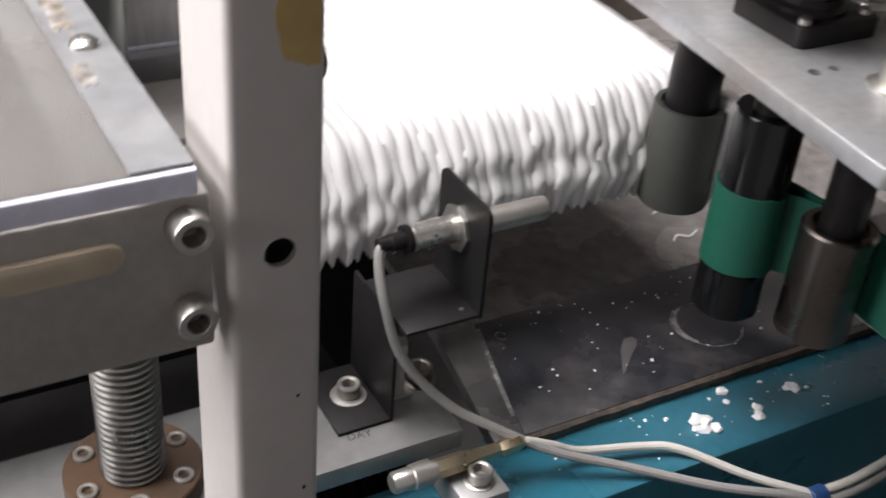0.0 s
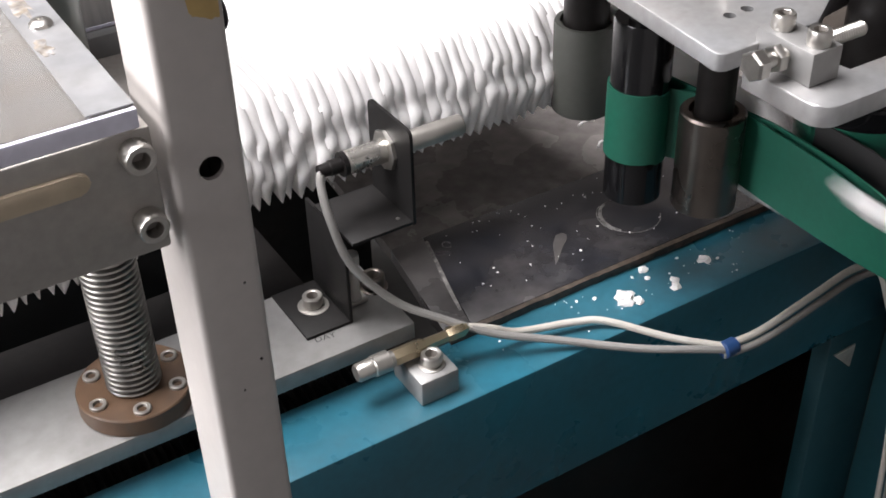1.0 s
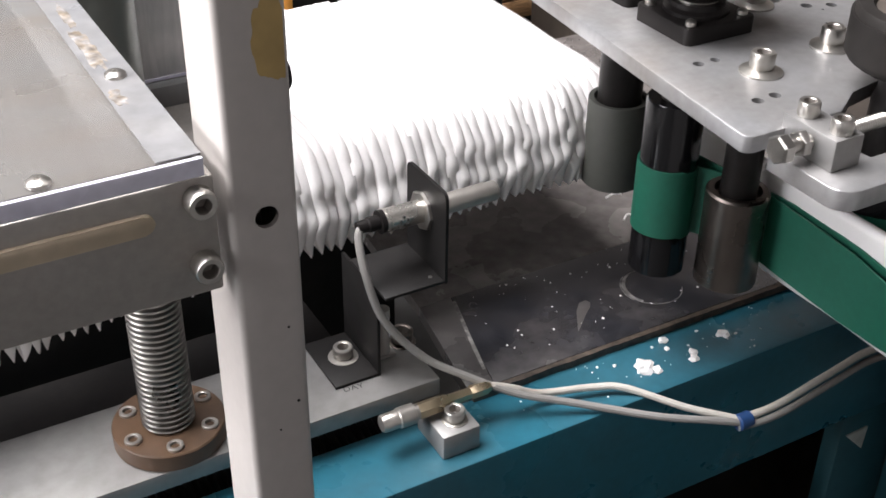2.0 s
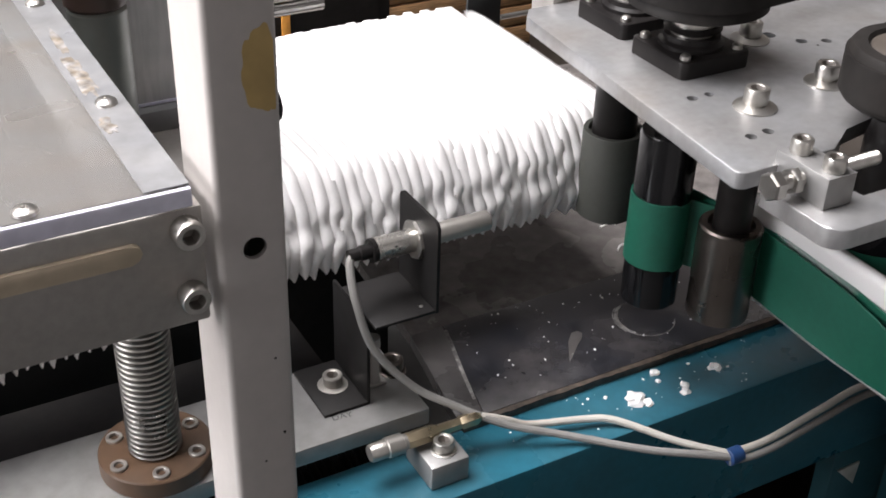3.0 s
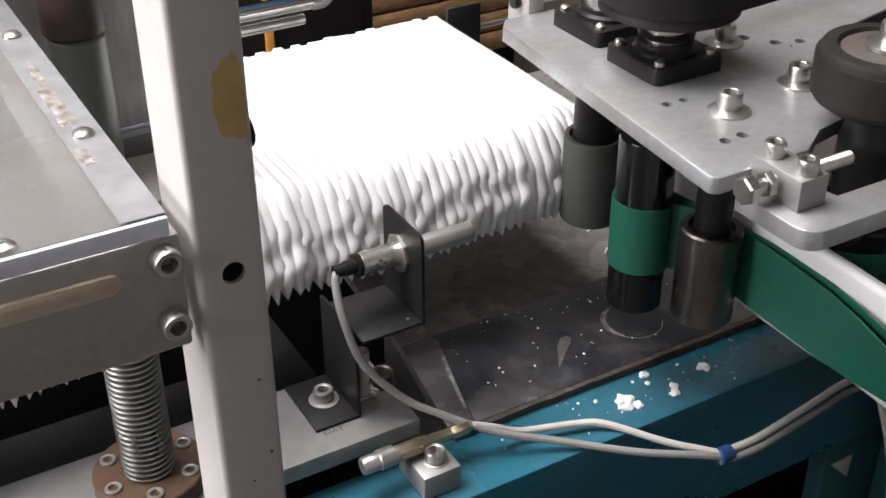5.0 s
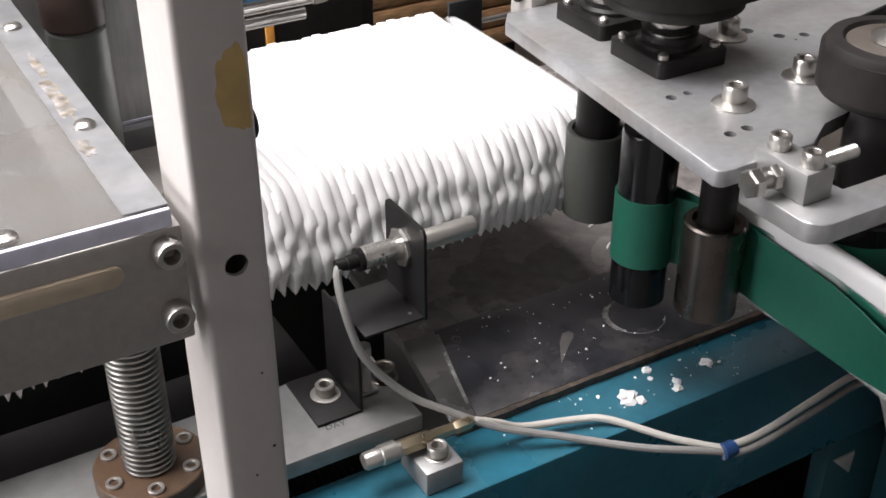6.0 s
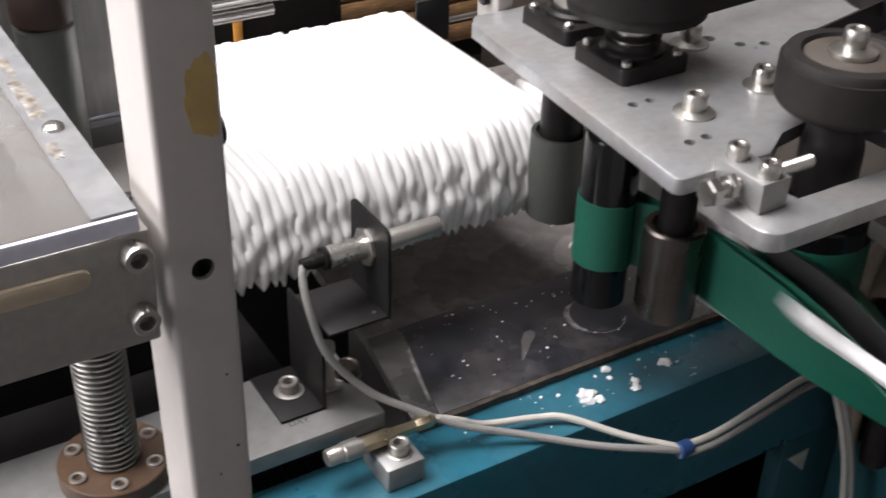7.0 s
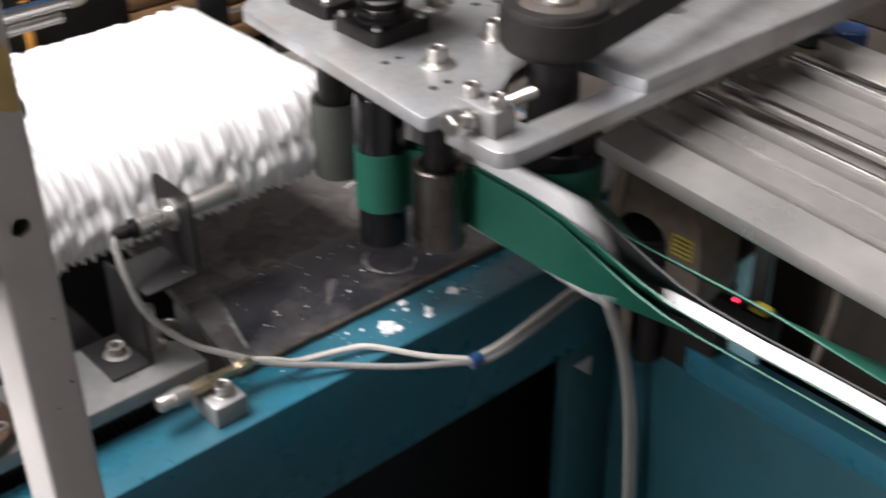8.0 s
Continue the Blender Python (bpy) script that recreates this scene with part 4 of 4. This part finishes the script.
    part("hose", sweep([(0.036, -0.012, 0.0), (0.034, -0.008, 0.1), (0.014, 0.0, 0.17), (0.012, -0.004, 0.235), (0.028, -0.008, 0.27), (0.075, -0.005, 0.292), (0.14, 0.01, 0.295)], 0.008, 12), HOSECOVER, e)
    part("collar", rod(0.0105, 0.014, (0.013, 0.0, 0.17), "z", 0.002, 20), HOSECOVER, e)
    w = thing("thin_cable", "thin grey cable hanging beneath the outer roller", "cable", (0.80, 0.44, 0.77))
    part("lead", sweep([(-0.005, 0.03, 0.0), (0.0, 0.035, 0.05), (0.012, 0.01, 0.062), (0.03, -0.01, 0.05), (0.036, -0.016, 0.0)], 0.0035, 8), CABLE, w)
    q = thing("signal_cable", "thin dark cable slung below the extrusion", "cable", (0.97, 0.29, 0.6485))
    part("lead", sweep([(0.0, -0.06, 0.0), (0.004, -0.07, 0.1), (0.0, -0.05, 0.18), (-0.01, 0.01, 0.23), (-0.02, 0.09, 0.26)], 0.004, 8), HOSECOVER, q)


def background():
    p = thing("charcoal_panel", "charcoal sheet panel behind the threaded column", "panel", (0, 0.665, 0.70))
    part("sheet", box(-0.6, 0.262, 0, 0.008, 0.09, 0.16, 0.002), PANEL, p)
    for k in range(6):
        part("print_mark", box(0.075 + 0.006 * k, 0.079 + 0.006 * k, -0.0005, 0.0001, 0.146, 0.1495, 0), DOT, p, smooth=False)
    c = thing("guide_cylinder", "grey green guide cylinder with a dark brown cap", "cylinder", (0.203, 0.711, 0.9745))
    part("barrel", lathe([(0, 0), (0.0215, 0), (0.022, 0.001), (0.022, 0.1215), (0.0205, 0.1235)], (0, 0, 0), "z", 40), BARREL, c)
    part("cap", rod(0.0232, 0.2, (0, 0, 0.1236), "z", 0.003, 40), BROWNCAP, c, "dark brown cap")
    a = thing("acrylic_screen", "scratched hazy grey screen behind the guide cylinder", "screen", (0.0, 0.748, 0.9745))
    part("sheet", box(-0.3, 0.285, 0, 0.005, 0, 0.42, 0.001), HAZE, a)
    part("clip", box(0.206, 0.226, -0.011, -0.0005, 0.019, 0.034, 0.002), BRONZE, a, "brown clip")
    part("edge_strip", box(-0.3, 0.2848, -0.0008, -0.0001, 0.0188, 0.0212, 0), ACRYLEDGE, a, "pale lower edge")
    k = thing("dark_cabinet", "black machine cabinet behind the paper stack", "cabinet", (0.6, 1.25, 0))
    part("body", box(-0.24, 0.12, 0, 0.4, 0, 1.3, 0.004), RUBBER, k)
    part("door", box(-0.22, 0.1, -0.006, -0.0005, 0.1, 1.26, 0.003), RUBBER, k)
    part("lock", rod(0.009, 0.01, (-0.19, -0.0062, 0.8), "-y", 0.001, 16), STEEL, k)
    v = thing("air_cylinder", "chrome twin rod air cylinder with a blue hose", "air cylinder", (0.45, 1.0, 0.965))
    part("tube", rod(0.0095, 0.16, (-0.09, 0, 0.006), "x", 0.001, 20), CHROME, v)
    part("tube", rod(0.0075, 0.15, (-0.09, 0, -0.0115), "x", 0.001, 20), CHROME, v)
    part("mounting_arm", box(-0.03, -0.008, 0.0096, 0.2435, -0.004, 0.012, 0.001), PANEL, v)
    part("elbow", sweep([(0.07, 0, 0.004), (0.084, 0, 0.005), (0.09, 0, 0.014), (0.082, -0.004, 0.02)], 0.0085, 12), STEEL, v)
    part("hose", sweep([(0.08, -0.004, 0.02), (0.05, -0.005, 0.026), (0.0, 0, 0.034), (-0.09, 0.02, 0.05)], 0.0055, 10), HOSE, v, "blue hose")
    o = thing("orange_strap", "orange strap hanging before the black cabinet", "strap", (0.563, 1.2403, 0.7))
    part("strap", box(-0.006, 0.006, 0, 0.0032, 0, 0.19, 0.0005), ORANGE, o)
    rnd = random.Random(3)
    for i in range(10):
        w = thing("wood_board", "stacked brown wooden board behind the machine", "board", (0.95, 1.75, 0.494 + i * 0.042), "stacked boards")
        part("board", box(-0.2, 0.5 + rnd.uniform(-0.02, 0.02), 0, 0.3, 0, 0.038, 0.002), WOOD, w)
    q = thing("board_trestle", "dark trestle under the stacked boards", "trestle", (1.1, 1.75, 0))
    part("top", box(-0.3, 0.35, 0.02, 0.28, 0.444, 0.4938, 0.003), PANEL, q)
    for x in (-0.25, 0.3):
        part("leg", box(x - 0.03, x + 0.03, 0.05, 0.25, 0, 0.444, 0.003), PANEL, q)
    u = thing("machine_housing", "dark brown machine housing beyond the rail", "housing", (1.3, 0.8, 0))
    part("body", box(-0.25, 0.6, -0.75, 0.6, 0.0, 0.9, 0.004), HOUSING, u)
    part("upper_body", box(0.0, 0.6, -0.75, 0.6, 0.901, 1.5, 0.004), HOUSING, u)
    part("cap", rod(0.02, 0.05, (-0.13, -0.43, 0.9005), "z", 0.003, 24), TIE, u, "blue cap")
    part("knob", rod(0.03, 0.025, (-0.09, -0.36, 0.9005), "z", 0.004, 24), PANEL, u)
    y = thing("fork_sensor", "small dark sensor with a red light beside the belt", "sensor", (0.71, 0.165, 0.80))
    part("body", box(-0.008, 0.012, -0.03, 0.03, 0.06, 0.087, 0.003), PANEL, y)
    part("hanger", box(0.0125, 0.017, -0.008, 0.008, 0.062, 0.16, 0.001), PANEL, y)
    part("light", rod(0.0022, 0.002, (-0.002, 0.01, 0.0871), "z", 0.0004, 12), LED, y, "red light")
    part("clip", box(-0.006, 0.009, -0.022, -0.006, 0.0872, 0.091, 0.001), YELLOW, y, "yellow clip")
    j = thing("hinge_block", "grey hinge block with a pale spacer behind the plate", "hinge", (0.578, 0.655, 1.05))
    part("block", box(-0.016, 0.0, -0.0125, 0.02, -0.004, 0.034, 0.002), SIDE, j)
    part("spacer", rod(0.01, 0.035, (0.0005, 0.005, 0.026), "x", 0.002, 24), PALEPART, j, "pale spacer")
    part("bolt", rod(0.006, 0.006, (-0.0222, 0.004, 0.022), "x", 0.001, 16), BLACK, j)
    b = thing("guide_finger", "grey bent guide finger beside the plate", "guide", (0.648, 0.905, 0.95))
    part("plate", box(-0.012, 0.03, 0, 0.004, -0.03, 0.02, 0.001), PANEL, b)
    part("pin", rod(0.003, 0.05, (0.03, 0.002, -0.008), "x", 0.0005, 12), STEEL, b)


HOUSING = material("dark brown housing", (0.04, 0.032, 0.026), 0.55, 0, 0.08, 40, 0.05, 0.5, 6, (0.08, 0.065, 0.05))
YELLOW = material("yellow plastic", (0.45, 0.36, 0.04), 0.5)
LED = bpy.data.materials.new("red light")
LED.use_nodes = True
LED.node_tree.nodes["Principled BSDF"].inputs["Emission Color"].default_value = (1, 0.02, 0.06, 1)
LED.node_tree.nodes["Principled BSDF"].inputs["Emission Strength"].default_value = 4
BARREL = material("grey green metal", (0.155, 0.163, 0.148), 0.4, 0.3, 0.04, 60, 0.03, 0.4, 12)
BROWNCAP = material("dark brown enamel", (0.055, 0.035, 0.028), 0.4, 0, 0.04, 60, 0.03, 0.3, 12)

# ---- folded towels ----
TL, TH, PITCH, BEAT, SPEED = 0.30, 0.090, 0.0095, 0.15, 2.6
STACK_X, STACK_Y, STACK_Z, FIRST = 0.626, 0.770, 0.914, 0.035


def towel_mesh(seed):
    """A soft folded towel standing on edge: thick in the middle, thin below, with a wavy front edge."""
    bm = bmesh.new()
    ny, nz = 34, 22
    sides = []
    for side in (-1, 1):
        grid = []
        for j in range(nz + 1):
            row = []
            v = j / nz
            for i in range(ny + 1):
                u = (i / ny) ** 1.5
                y = (u - 0.5) * TL
                lump = noise.noise((seed * 5.7 + side, v * 3.2, u * 9))
                wave = 0.0012 * noise.noise((seed * 7.1, v * 1.7, u * 3)) + 0.0034 * noise.noise((seed * 3.3, v * 2.9, u * 6)) * (1 - v) ** 0.7
                swell = 0.0004 + 0.0050 * min(1, v / 0.24) ** 0.8 * (1 - 0.2 * max(0, (v - 0.9) / 0.1) ** 2)
                swell *= 1 + 0.05 * min(1, max(0, (v - 0.4) / 0.4))
                swell *= 1 + 0.6 * lump * (1 - v) ** 1.3
                swell *= 0.84 + 0.13 * v + (0.16 - 0.13 * v) * min(1, u / 0.03) ** 0.5
                z = (v - 0.5) * TH + 0.0022 * noise.noise((seed * 9.2, u * 5, 0.4)) * (0.6 if v > 0.5 else 1.3)
                front = (1 - u) ** 3 * (0.044 * (1 - math.sqrt(1 - 0.98 * max(0, (v - 0.2) / 0.8) ** 2)) + 0.004 * max(0, 0.2 - v) / 0.2 + 0.0035 * noise.noise((seed * 2.9, v * 3.6, 4)))
                crease = 0.34 + 0.16 * noise.noise((seed * 4.4, 1.7, 0.2)) + 0.03 * side
                front -= (1 - u) ** 12 * (0.005 * math.exp(-((v - crease) / 0.1) ** 2) + 0.003 * math.exp(-((v - crease - 0.3) / 0.09) ** 2))
                row.append(bm.verts.new((wave + side * swell, y + front, z)))
            grid.append(row)
        sides.append(grid)
    a, b = sides
    for j in range(nz):
        for i in range(ny):
            bm.faces.new((a[j][i], a[j][i + 1], a[j + 1][i + 1], a[j + 1][i]))
            bm.faces.new((b[j][i], b[j + 1][i], b[j + 1][i + 1], b[j][i + 1]))
    for j in range(nz):
        bm.faces.new((a[j][0], a[j + 1][0], b[j + 1][0], b[j][0]))
        bm.faces.new((a[j][ny], b[j][ny], b[j + 1][ny], a[j + 1][ny]))
    for i in range(ny):
        bm.faces.new((a[0][i], b[0][i], b[0][i + 1], a[0][i + 1]))
        bm.faces.new((a[nz][i], a[nz][i + 1], b[nz][i + 1], b[nz][i]))
    me = bpy.data.meshes.new("folded_towel")
    bmesh.ops.recalc_face_normals(bm, faces=bm.faces[:])
    bm.to_mesh(me)
    bm.free()
    me.materials.append(PAPER)
    me.shade_smooth()
    return me


TOWELS = []


def towels():
    rnd = random.Random(11)
    meshes = [towel_mesh(s + 1) for s in range(20)]
    for i in range(-82, 60):
        ob = new("folded_towel", meshes[rnd.randrange(20)])
        tagged(ob, "folded white tissue towel pressed into the moving stack", "paper towel", "towels in the stack")
        TOWELS.append((ob, FIRST + BEAT * i, rnd.uniform(-0.0018, 0.0018), rnd.uniform(-0.0015, 0.0015), rnd.uniform(-0.8, 0.8)))


def motions():
    """The towels ride between the belts, strike the end of the stack and are pushed along it."""
    way = 1.7
    for ob, arrive, dy, dz, tilt in TOWELS:
        def stacked(t):
            x = STACK_X - PITCH * (t - arrive) / BEAT
            past = max(0, 0.27 - x)
            return (t, pose(x, STACK_Y + dy - 0.085 * past, STACK_Z + dz - 0.03 * past, 0, tilt, tilt * 0.15))

        def riding(t):
            y = STACK_Y + dy - SPEED * (arrive - t)
            return (t, pose(XT - 0.003 * math.sin(radians(lean(y))), y, ZT + 0.003 * math.cos(radians(lean(y))), 0, -lean(y + 0.03), 0))

        def waiting(t):
            y = STACK_Y + dy - way
            return (t, pose(XT, y, ZT - 0.002 - PITCH * max(arrive - way / SPEED - t, 0) / BEAT, 0, -75, 0))
        start, rows = arrive - way / SPEED, []
        if start > 0:
            rows.append(waiting(0.0))
            if start > 0.1:
                rows.append(waiting(start - 0.04))
        k = 0
        while start + k * 0.06 < arrive - 0.005:
            t = start + k * 0.06
            if 0 <= t <= 8:
                rows.append(riding(t))
            elif t < 0 < min(t + 0.06, arrive):
                rows.append(riding(0.0))
            k += 1
        if arrive <= 0:
            rows = [stacked(0.0)]
        elif arrive <= 8:
            rows.append(stacked(arrive))
        rows += [stacked(k * 0.25) for k in range(1, 33) if k * 0.25 > arrive + 0.03]
        if rows[-1][0] < 8 - 1e-6:
            rows.append(riding(8.0) if start < 8 else waiting(8.0))
        clean = []
        for t, m in rows:
            if not clean or frame(t) > frame(clean[-1][0]):
                clean.append((t, m))
        if len(clean) == 1:
            clean.append((8.0, clean[0][1]))
        walk(ob, clean)


hall()
machine_frame()
bed_plate()
support_bar()
threaded_column()
press_hood()
post()
sensor_bracket()
proximity_sensor()
connector_block()
cables()
roller_plate()
tension_block()
flange_bearing(0.592, 0.502)
flange_bearing(0.598, 0.583)
pulleys()
rollers()
green_belts()
profile_rail()
background()
scraps()
towels()
motions()
